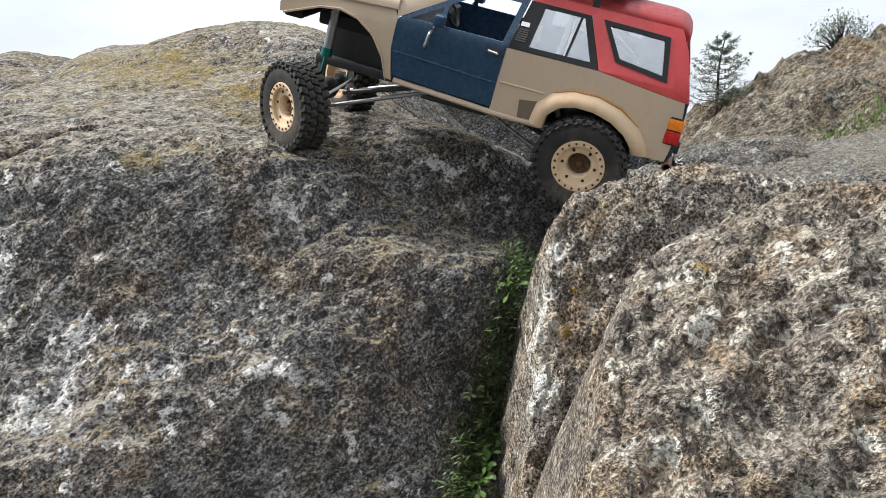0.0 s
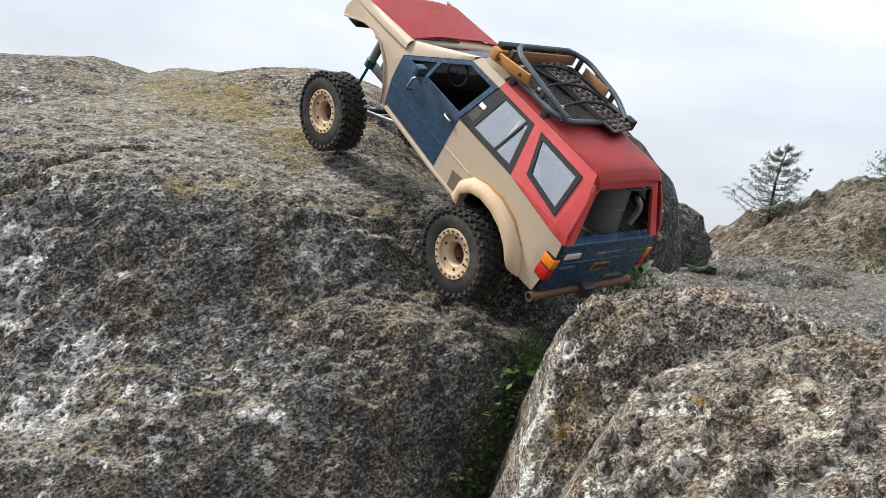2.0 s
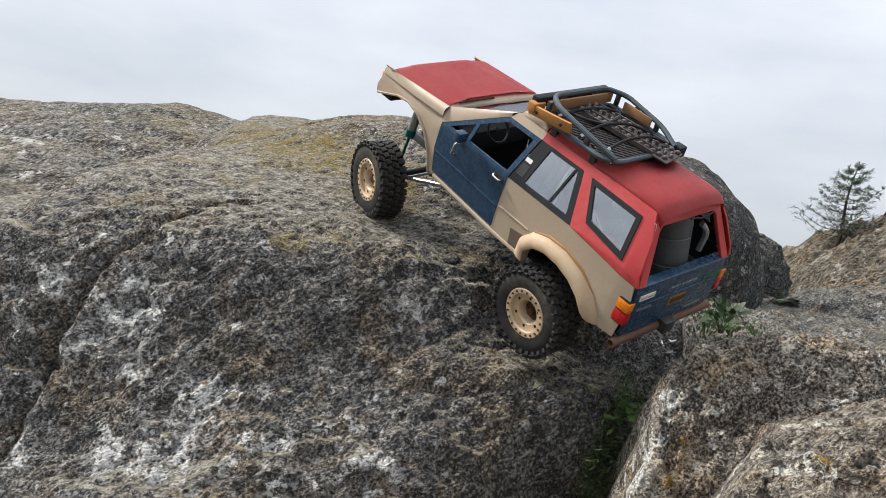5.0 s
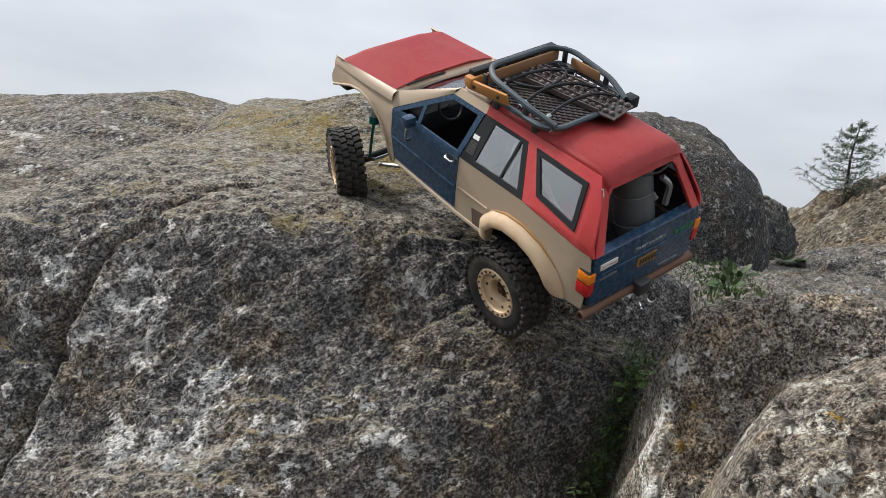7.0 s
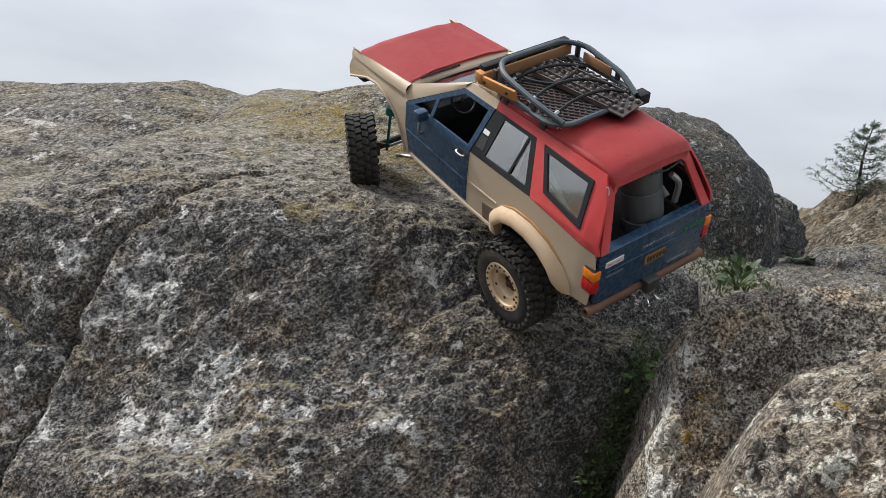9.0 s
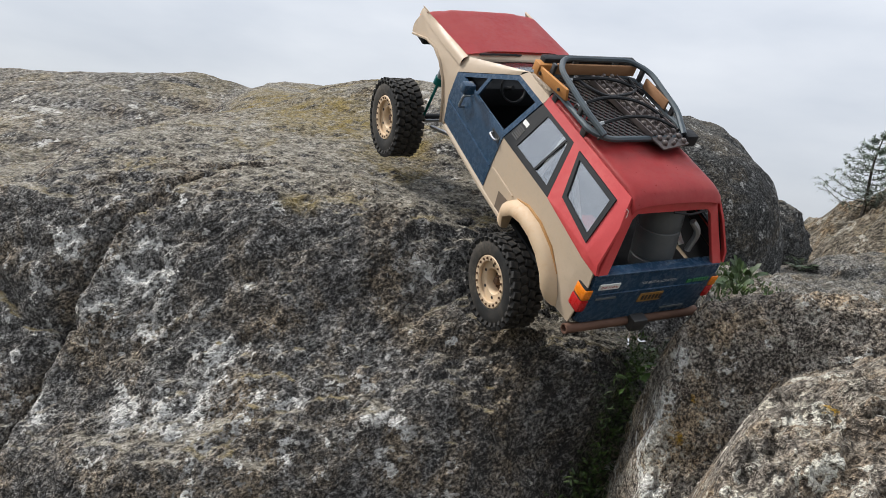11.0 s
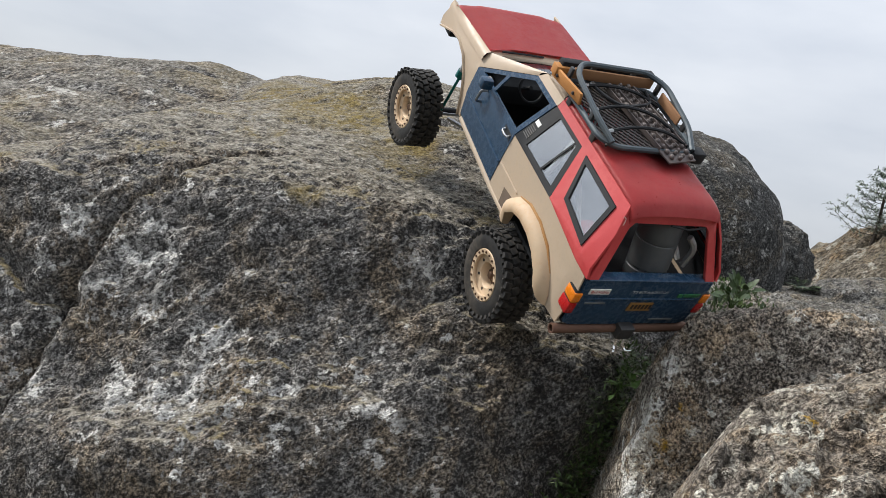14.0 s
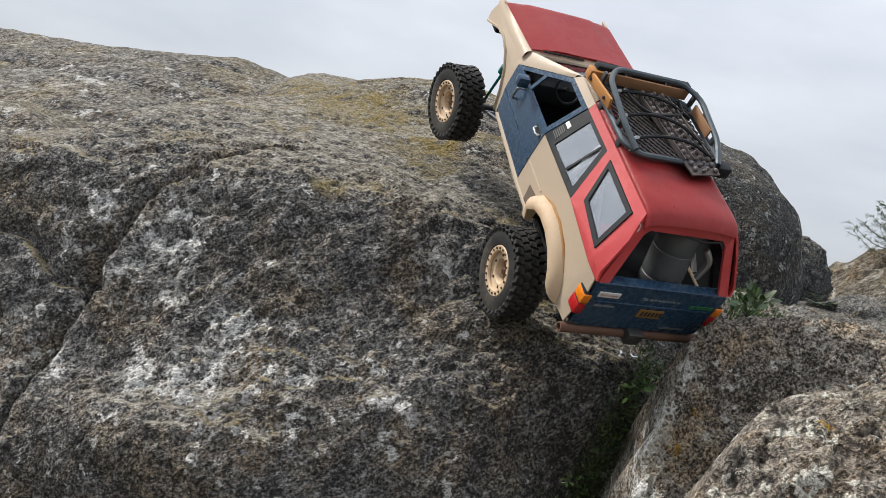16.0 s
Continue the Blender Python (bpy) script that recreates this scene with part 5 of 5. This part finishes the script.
def build_axle(truck, name, front):
    bm = bmesh.new()
    tube(bm, [(0, -0.078, 0), (0, 0.078, 0)], 0.0065, 12)
    bmesh.ops.create_uvsphere(bm, u_segments=16, v_segments=10, radius=0.017, matrix=Matrix.Translation((0, -0.022, 0)) @ Matrix.Diagonal((1, 1.1, 1.0, 1)))
    axle = part(name, bm, BLACK, truck, "black live axle")
    for s in (1, -1):
        part("knuckle", boxed(-0.010, 0.010, s * 0.075 - 0.007, s * 0.075 + 0.007, -0.013, 0.013, 0.003), STEEL, axle)
        if front:
            part("steering_arm", tubed([(-0.006, s * 0.072, 0.010), (-0.026, s * 0.060, 0.012)], 0.003, 6), HUB, axle)
    if front:
        part("tie_rod", tubed([(-0.026, -0.062, 0.012), (-0.026, 0.062, 0.012)], 0.0024, 6), ALU, axle)
    return axle


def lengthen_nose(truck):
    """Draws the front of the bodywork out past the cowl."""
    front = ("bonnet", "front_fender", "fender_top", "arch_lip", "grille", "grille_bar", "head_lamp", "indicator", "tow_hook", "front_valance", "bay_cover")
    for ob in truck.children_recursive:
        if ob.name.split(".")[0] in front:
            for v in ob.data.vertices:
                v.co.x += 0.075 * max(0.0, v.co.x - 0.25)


toy = build_truck()
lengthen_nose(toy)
rack = roof_rack(toy)
WHEELS = {k: build_wheel(toy, 1 if k[1] == "l" else -1) for k in ("fl", "fr", "rl", "rr")}
FRONT_AXLE, REAR_AXLE = build_axle(toy, "front_axle", True), build_axle(toy, "rear_axle", False)
for s in (1, -1):
    shock = part("shock_absorber", tubed([(0.345, s * 0.052, 0.082), (0.350, s * 0.058, 0.020)], 0.0070, 12), ALU, toy, "grey and teal shock absorber")
    part("shock_collar", tubed([(0.3495, s * 0.0575, 0.026), (0.3505, s * 0.0585, 0.014)], 0.0082, 12), TEAL, shock, "teal collar")
    part("shock_rod", tubed([(0.350, s * 0.058, 0.020), (0.358, s * 0.064, -0.055)], 0.0024, 8), TEAL, shock)
    shock = part("shock_absorber", tubed([(0.020, s * 0.050, 0.040), (0.004, s * 0.056, 0.004)], 0.0060, 12), ALU, toy, "grey and teal shock absorber")
    part("shock_rod", tubed([(0.004, s * 0.056, 0.004), (-0.012, s * 0.060, -0.036)], 0.0024, 8), CHROME, shock)
    part("suspension_link", tubed([(0.200, s * 0.030, -0.006), (0.345, s * 0.052, -0.062)], 0.0032, 8), ALU, toy, "grey suspension link")
    part("suspension_link", tubed([(0.120, s * 0.030, -0.006), (0.000, s * 0.055, -0.048)], 0.0032, 8), ALU, toy, "grey suspension link")
part("drive_shaft", tubed([(0.185, -0.010, -0.002), (0.345, -0.020, -0.058)], 0.004, 8), STEEL, toy)
part("drive_shaft", tubed([(0.125, 0.0, -0.002), (0.000, -0.015, -0.044)], 0.004, 8), STEEL, toy)


# ---- plants ----
def leaf_mesh(bm, base, direction, up, length, width, bend=0.25, fold=0.15):
    """A pointed leaf of six faces."""
    d, u = Vector(direction).normalized(), Vector(up)
    side = d.cross(u)
    side = side.normalized() if side.length > 1e-4 else Vector((1, 0, 0))
    u = side.cross(d)
    mids, edges = [], []
    for t, w in ((0.0, 0.12), (0.35, 0.85), (0.7, 0.8), (1.0, 0.0)):
        c = base + d * (length * t) - u * (bend * length * t * t)
        mids.append(bm.verts.new(c))
        edges.append((bm.verts.new(c + side * width * w * 0.5 + u * fold * width * w), bm.verts.new(c - side * width * w * 0.5 + u * fold * width * w)) if w else (mids[-1], mids[-1]))
    for i in range(3):
        for k in (0, 1):
            loop = []
            for v in (mids[i], edges[i][k], edges[i + 1][k], mids[i + 1]):
                if v not in loop:
                    loop.append(v)
            if len(loop) > 2:
                bm.faces.new(loop if k == 0 else loop[::-1])


def leaf_material(name, a, b_, trans=0.25):
    m, n, l, b = nodes_of(name)
    geo = n.new("ShaderNodeNewGeometry")
    f = tex_noise(n, l, coords(n, l), 60.0, 3.0)
    col = mixed(n, l, geo.outputs["Random Per Island"], a, b_)
    col = mixed(n, l, ramp(n, l, f, (0.4, 0.35), (0.6, 0.0)), col, tuple(c * 0.5 for c in a))
    l.new(col, b.inputs["Base Color"])
    b.inputs["Roughness"].default_value = 0.55
    b.inputs["Subsurface Weight"].default_value = trans
    b.inputs["Subsurface Radius"].default_value = (0.004, 0.006, 0.002)
    return m


LEAF = leaf_material("fresh_leaf", (0.055, 0.115, 0.020), (0.14, 0.24, 0.045))
MOSS = leaf_material("dark_moss", (0.022, 0.045, 0.009), (0.075, 0.125, 0.020))
FERN = leaf_material("fern_green", (0.022, 0.050, 0.010), (0.060, 0.105, 0.022))
# needle colours lightened to put distance haze into the foliage
NEEDLE = leaf_material("grey_green_needles", (0.17, 0.215, 0.175), (0.33, 0.38, 0.31), 0.1)
GRASS = leaf_material("bright_grass", (0.06, 0.11, 0.016), (0.14, 0.19, 0.04))
STRAW = leaf_material("dry_straw", (0.35, 0.29, 0.17), (0.5, 0.43, 0.28), 0.1)
BARK = rock_material("grey_bark", ((0.03, 0.025, 0.02), (0.06, 0.05, 0.04), (0.10, 0.085, 0.07), (0.16, 0.14, 0.12), (0.25, 0.23, 0.2)), moss=0.0)
rng = random.Random(7)


def surface_point(x, p, surf):
    n = float(surf(np.array([x]), np.array([p]))[0])
    return Vector(tilted(np.array([x]), np.array([p]), np.array([n]))[0])


def cleft_moss():
    """A cushion of dark moss that fills the cleft between outcrop and boulder."""
    bm = bmesh.new()
    for i in range(2600):
        p = rng.uniform(0.92, 1.36)
        x = 0.100 + 0.29 * (p - 1.31) + rng.gauss(0, 0.013)
        c = surface_point(x, p, outcrop_surface) + Vector((0, -0.012, 0.010)) * rng.uniform(0.6, 4.2)
        d = Vector((rng.gauss(0, 0.6), rng.uniform(-1.0, 0.1), rng.uniform(0.1, 1.0)))
        leaf_mesh(bm, c, d, (rng.gauss(0, 0.3), -0.4, 1), rng.uniform(0.006, 0.014), rng.uniform(0.0018, 0.0036))
    ob = part("moss", bm, MOSS, None)
    tagged(ob, "dark green moss filling the cleft in the rock", "moss", kind="stuff")


def leafy_plant(base, n, size, label, toward=(0, -1, 0.4), material=None):
    plant = new("small_plant")
    plant.matrix_basis = Matrix.Translation(base)
    tagged(plant, label, "plant", group="plants in the rock cleft")
    for i in range(n):
        d = Vector((rng.gauss(0, 0.55), rng.gauss(0, 0.3), rng.gauss(0.1, 0.45))) + Vector(toward)
        d.normalize()
        ln = size * rng.uniform(0.5, 1.1)
        bm = bmesh.new()
        tip = d * ln
        tube(bm, [Vector((0, 0, 0)), tip * 0.6 + Vector((0, 0, ln * 0.08)), tip], [0.0010, 0.0008, 0.0006], 5)
        stem = part("stem", bm, material or LEAF, plant)
        bm = bmesh.new()
        leaf_mesh(bm, tip * 0.92, d + Vector((rng.gauss(0, 0.3), rng.gauss(0, 0.2), -0.2)), (rng.gauss(0, 0.4), -0.55, 0.85), size * rng.uniform(0.4, 0.62), size * rng.uniform(0.26, 0.42), 0.2)
        part("leaf", bm, material or LEAF, plant)
    return plant


def fern(base, fronds, size, lean=(0, -0.4, 0.5)):
    plant = new("fern")
    plant.matrix_basis = Matrix.Translation(base)
    tagged(plant, "small green fern at the foot of the rocks", "fern", group="ferns among the rocks")
    for i in range(fronds):
        a = 2 * math.pi * (i + rng.random() * 0.6) / fronds
        d = Vector((math.cos(a), math.sin(a), 0.7)) * 0.8 + Vector(lean)
        d.normalize()
        bm = bmesh.new()
        ln = size * rng.uniform(0.7, 1.15)
        pts = [d * (ln * t) - Vector((0, 0, 0.45 * ln * t * t)) for t in [k / 9 for k in range(10)]]
        tube(bm, pts, [0.0012 * (1 - 0.8 * k / 9) for k in range(10)], 4)
        for k in range(1, 10):
            t = (pts[k] - pts[k - 1]).normalized()
            side = t.cross(Vector((0, 0, 1))).normalized()
            w = ln * 0.30 * math.sin(math.pi * (0.12 + 0.85 * k / 9.5)) + 0.002
            for s in (1, -1):
                leaf_mesh(bm, pts[k], side * s + t * 0.5, (0, 0, 1), w, w * 0.34)
        part("frond", bm, FERN, plant)
    return plant


cleft_moss()
for x, p, n, size, out in ((0.100, 1.300, 9, 0.030, 0.045), (0.092, 1.285, 6, 0.024, 0.045), (0.068, 1.135, 6, 0.022, 0.06), (0.052, 1.085, 9, 0.026, 0.07), (0.044, 1.055, 7, 0.024, 0.075), (0.058, 1.105, 5, 0.020, 0.065)):
    c = surface_point(x, p, outcrop_surface) + Vector((0.0, -out * 0.7, out * 0.6))
    leafy_plant(c, n, size, "small broad-leaved green plant in the cleft")


def slab_point(x, y):
    return Vector((x, y, float(slab_height(np.array([x]), np.array([y]))[0])))


for x, y, n, size in ((0.27, 1.42, 7, 0.026), (0.25, 1.33, 6, 0.022), (0.30, 1.55, 8, 0.030), (0.42, 1.95, 8, 0.042), (0.50, 1.93, 7, 0.038), (0.36, 1.80, 7, 0.034), (0.62, 2.35, 7, 0.08), (0.78, 2.45, 6, 0.07), (0.90, 2.3, 6, 0.06)):
    fern(slab_point(x, y) - Vector((0, 0, 0.006)), n, size)
for x, y, n, size in ((0.235, 1.22, 9, 0.030), (0.255, 1.29, 9, 0.034), (0.27, 1.37, 8, 0.032), (0.225, 1.27, 8, 0.030)):
    leafy_plant(slab_point(x, y), n, size, "dark green leafy weed beside the slab", (0, -0.3, 0.8), FERN)
for x, y in ((0.245, 1.27),):
    leafy_plant(slab_point(x, y), 6, 0.020, "yellow-green leafy weed beside the slab", (0, -0.4, 0.8), GRASS)


def slab_moss():
    bm = bmesh.new()
    for i in range(1800):
        x, y = rng.uniform(0.2, 0.34), rng.uniform(1.2, 1.75)
        if rng.random() > math.exp(-((x - 0.25 - 0.12 * (y - 1.3)) / 0.05) ** 2):
            continue
        leaf_mesh(bm, slab_point(x, y), (rng.gauss(0, 0.5), rng.gauss(-0.2, 0.5), 1), (0, -1, 0.3), rng.uniform(0.004, 0.011), rng.uniform(0.002, 0.0035))
    tagged(part("moss", bm, MOSS, None), "dark moss along the foot of the boulder", "moss", kind="stuff")


slab_moss()


def hill_point(x, y):
    return Vector((x, y, float(hill_height(np.array([x]), np.array([y]))[0])))


def hill_grass():
    bm = bmesh.new()
    for i in range(3600):
        x = rng.uniform(4.3, 9.0)
        y = 10.6 + 0.28 * (x - 4.3) + rng.gauss(0, 0.28)
        c = hill_point(x, y)
        leaf_mesh(bm, c, (rng.gauss(0, 0.35), rng.gauss(0, 0.35), 1), (0, -1, 0.2), rng.uniform(0.03, 0.08), rng.uniform(0.010, 0.022))
    tagged(part("grass", bm, GRASS, None), "bright green grass at the foot of the hill", "grass", kind="stuff")


hill_grass()
PALE = rock_material("pale_stone", COOL, moss=0.0, size=0.5, cover=0.3)


def hill_stones():
    base = None
    for i in range(70):
        x = rng.uniform(4.2, 8.5)
        y = rng.uniform(10.4, 13.6) if i > 35 else 11.2 + 0.28 * (x - 4.3) + rng.gauss(0, 0.3)
        r = rng.uniform(0.02, 0.06)
        m = Matrix.Translation(hill_point(x, y) + Vector((0, 0, r * 0.2))) @ Euler((rng.random() * 6, rng.random() * 6, rng.random() * 6)).to_matrix().to_4x4() @ Matrix.Diagonal((r, r * rng.uniform(0.7, 1.3), r * 0.75, 1))
        if base is None:
            bm = bmesh.new()
            bmesh.ops.create_icosphere(bm, subdivisions=2, radius=1.0)
            for v in bm.verts:
                v.co *= 1 + 0.16 * noise.noise(v.co * 1.7)
            base = part("stone", bm, PALE, None)
            tagged(base, "pale loose stone on the hillside", "stone", group="stones on the hillside")
            base.matrix_basis = m
        else:
            o = base.copy()
            scene.collection.objects.link(o)
            o.matrix_basis = m


hill_stones()


def conifer(base, height, lean):
    tree = new("conifer")
    tree.matrix_basis = Matrix.Translation(base)
    tagged(tree, "thin windblown young conifer on the hill", "tree")
    axis = [Vector((lean * (t ** 1.3) + 0.02 * math.sin(t * 7), 0.02 * math.sin(t * 5), height * t)) for t in [k / 12 for k in range(13)]]
    part("trunk", tubed(axis, [0.035 * (1 - 0.92 * k / 12) + 0.003 for k in range(13)], 8), BARK, tree)
    crown = bmesh.new()
    twigs = bmesh.new()
    for i in range(38):
        t = 0.14 + 0.84 * i / 37
        c = axis[min(12, int(t * 12))].lerp(axis[min(12, int(t * 12) + 1)], t * 12 - int(t * 12))
        a = i * 2.4 + rng.gauss(0, 0.4)
        reach = height * (0.55 * (1 - t) ** 0.75 + 0.06) * rng.uniform(0.45, 1.15)
        d = Vector((math.cos(a), math.sin(a), rng.uniform(0.0, 0.45))).normalized()
        pts = [c + d * (reach * k / 6) + Vector((0, 0, reach * (0.10 * (k / 6) ** 2 - 0.10 * math.sin(k / 6 * math.pi)))) for k in range(7)]
        tube(twigs, pts, [0.007 * (1 - k / 7.5) * (1.2 - t) + 0.0015 for k in range(7)], 5)
        for k in range(2, 7):
            for s in (1, -1):
                if rng.random() < 0.2:
                    continue
                side = d.cross(Vector((0, 0, 1))).normalized() * s
                w = reach * rng.uniform(0.16, 0.34)
                q = pts[k] + side * w * 0.8 + d * w * 0.4 + Vector((0, 0, -0.1 * w + rng.gauss(0, 0.02)))
                tube(twigs, [pts[k], q], [0.003, 0.001], 4)
                for j in range(15):
                    b = pts[k].lerp(q, rng.random()) + Vector((rng.gauss(0, 0.012), rng.gauss(0, 0.012), rng.gauss(0, 0.014)))
                    leaf_mesh(crown, b, side * 0.6 + d * rng.uniform(0.1, 0.9) + Vector((rng.gauss(0, 0.3), rng.gauss(0, 0.3), rng.gauss(0.15, 0.35))), (0, 0, 1), rng.uniform(0.04, 0.085), rng.uniform(0.013, 0.024))
    part("branchwork", twigs, BARK, tree)
    part("crown", crown, NEEDLE, tree, "sparse grey-green needles")


conifer(hill_point(4.56, 14.0) - Vector((0, 0, 0.05)), 1.40, 0.12)


def broad_bush(base, w, h):
    bush = new("bush")
    bush.matrix_basis = Matrix.Translation(base)
    tagged(bush, "rounded grey-green bush on the crest of the hill", "bush")
    crown, limbs = bmesh.new(), bmesh.new()
    for i in range(46):
        a, e = rng.uniform(0, 2 * math.pi), rng.uniform(0.15, 1.5)
        tip = Vector((math.cos(a) * math.cos(e) * w, math.sin(a) * math.cos(e) * w * 0.7, math.sin(e) * h)) * rng.uniform(0.6, 1.0)
        tube(limbs, [Vector((0, 0, -0.05)), tip * 0.5 + Vector((0, 0, 0.05)), tip], [0.02, 0.009, 0.003], 5)
        for j in range(36):
            c = tip + Vector((rng.gauss(0, 0.085), rng.gauss(0, 0.085), rng.gauss(0, 0.06)))
            leaf_mesh(crown, c, (rng.gauss(0, 1), rng.gauss(0, 1), rng.gauss(0.3, 0.7)), (0, 0, 1), rng.uniform(0.035, 0.07), rng.uniform(0.015, 0.03))
    part("branchwork", limbs, BARK, bush)
    part("crown", crown, NEEDLE, bush, "grey-green leaves with gaps")


broad_bush(hill_point(6.65, 14.1), 0.62, 0.62)


def dry_stalk():
    bm = bmesh.new()
    a = slab_point(1.62, 2.9)
    tube(bm, [a, a + Vector((-0.03, 0, 0.07)), a + Vector((-0.07, 0, 0.15))], [0.004, 0.003, 0.0025], 5)
    for i in range(5):
        leaf_mesh(bm, a + Vector((-0.07, 0, 0.14)), (rng.gauss(-0.2, 0.5), rng.gauss(0, 0.5), 0.8), (0, -1, 0), 0.022, 0.008)
    tagged(part("dry_stalk", bm, STRAW, None), "dry pale stalk growing by the slab", "stalk")


dry_stalk()


# ---- motion of things ----
TRUCK_ROWS = [
    (0.0, 0.1776, 1.1840, 0.9601, -18.45, -15.84, 168.59),
    (0.5, 0.0713, 1.1660, 0.9451, -19.55, -30.6, 149.13),
    (1.0, 0.0700, 1.1495, 0.9486, -1.09, -39.2, 138.69),
    (1.5, 0.0595, 1.1560, 0.9397, -12.51, -33.94, 141.66),
    (2.0, 0.0574, 1.1605, 0.9423, -13.18, -33.95, 141.96),
    (2.5, 0.0548, 1.1512, 0.9394, -11.49, -33.37, 141.41),
    (3.0, 0.0548, 1.1465, 0.9392, -11.55, -33.18, 141.32),
    (3.5, 0.0541, 1.1484, 0.9403, -10.58, -33.41, 142.49),
    (4.0, 0.0472, 1.1456, 0.9406, -13.46, -31.26, 145.57),
    (6.5, -0.0252, 1.0836, 0.9386, -27.31, -24.58, 143.86),
    (7.0, -0.0271, 1.0807, 0.9376, -27.47, -24.47, 143.58),
    (7.5, -0.0270, 1.0796, 0.9380, -26.45, -24.67, 142.64),
    (8.0, -0.0271, 1.0774, 0.9355, -29.87, -24.99, 142.44),
    (8.5, -0.0240, 1.0772, 0.9343, -29.26, -25.39, 142.15),
    (9.0, -0.0251, 1.0753, 0.9333, -28.8, -25.25, 142.09),
    (11.5, -0.0082, 1.0541, 0.9080, -10.64, -36.45, 131.98),
    (12.0, -0.0085, 1.0545, 0.9083, -10.76, -36.51, 132.19),
    (12.5, -0.0084, 1.0545, 0.9089, -10.64, -36.62, 132.14),
    (13.0, -0.0095, 1.0585, 0.9122, -9.41, -37.69, 130.54),
    (13.5, -0.0094, 1.0556, 0.9107, -9.56, -37.28, 130.61),
    (14.0, -0.0093, 1.0565, 0.9107, -9.31, -37.43, 130.52),
    (14.5, -0.0086, 1.0573, 0.9135, -7.41, -39.12, 127.26),
    (15.0, -0.0091, 1.0560, 0.9114, -7.73, -38.81, 127.22),
    (15.5, -0.0071, 1.0600, 0.9124, -6.34, -39.99, 125.77),
    (16.0, -0.0079, 1.0580, 0.9110, -6.63, -40.06, 126.14),
]
# left wheels in the truck's space: time, front x, z, steer, rear x, z
WHEEL_ROWS = [
    (0.0, 0.372, -0.058, -35, -0.036, -0.022), (0.5, 0.360, -0.045, -30, -0.018, -0.040), (1.0, 0.350, -0.066, -4, -0.024, -0.058),
    (1.5, 0.347, -0.070, 2, -0.021, -0.038), (3.5, 0.340, -0.064, 3, -0.024, -0.037), (4.2, 0.346, -0.064, 0, -0.023, -0.038),
    (6.3, 0.374, -0.066, -24, -0.018, -0.044), (7.1, 0.375, -0.064, -22, -0.017, -0.044), (7.3, 0.376, -0.063, -3, -0.017, -0.044), (7.7, 0.377, -0.062, -4, -0.016, -0.044),
    (7.9, 0.377, -0.062, -28, -0.016, -0.045), (9.2, 0.380, -0.058, -25, -0.014, -0.045), (11.3, 0.380, -0.070, 0, -0.013, -0.050),
    (14.0, 0.382, -0.073, 2, -0.010, -0.052), (14.5, 0.385, -0.076, 5, -0.006, -0.059), (16.0, 0.378, -0.076, 7, -0.004, -0.063),
]


def motions():
    walk(toy, [(t, pose(x, y, z, rx, ry, rz)) for t, x, y, z, rx, ry, rz in TRUCK_ROWS])
    spin = 0.0
    rows = {k: [] for k in ("fl", "fr", "rl", "rr", "fa", "ra")}
    last = 0.0
    for t, fx, fz, steer, rx, rz in WHEEL_ROWS:
        spin += min(70.0, (t - last) * (70.0 if t < 1.6 else 14.0))
        last = t
        for s, side in ((1, "l"), (-1, "r")):
            turn = pose(0, 0, 0, 0, spin, 0)
            rows["f" + side].append((t, pose(fx, s * 0.098, fz, 0, 0, steer) @ turn))
            rows["r" + side].append((t, pose(rx, s * 0.098, rz, 0, 0, 0) @ turn))
        rows["fa"].append((t, pose(fx, 0, fz)))
        rows["ra"].append((t, pose(rx, 0, rz)))
    for k, ob in WHEELS.items():
        walk(ob, rows[k])
    walk(FRONT_AXLE, rows["fa"])
    walk(REAR_AXLE, rows["ra"])


motions()
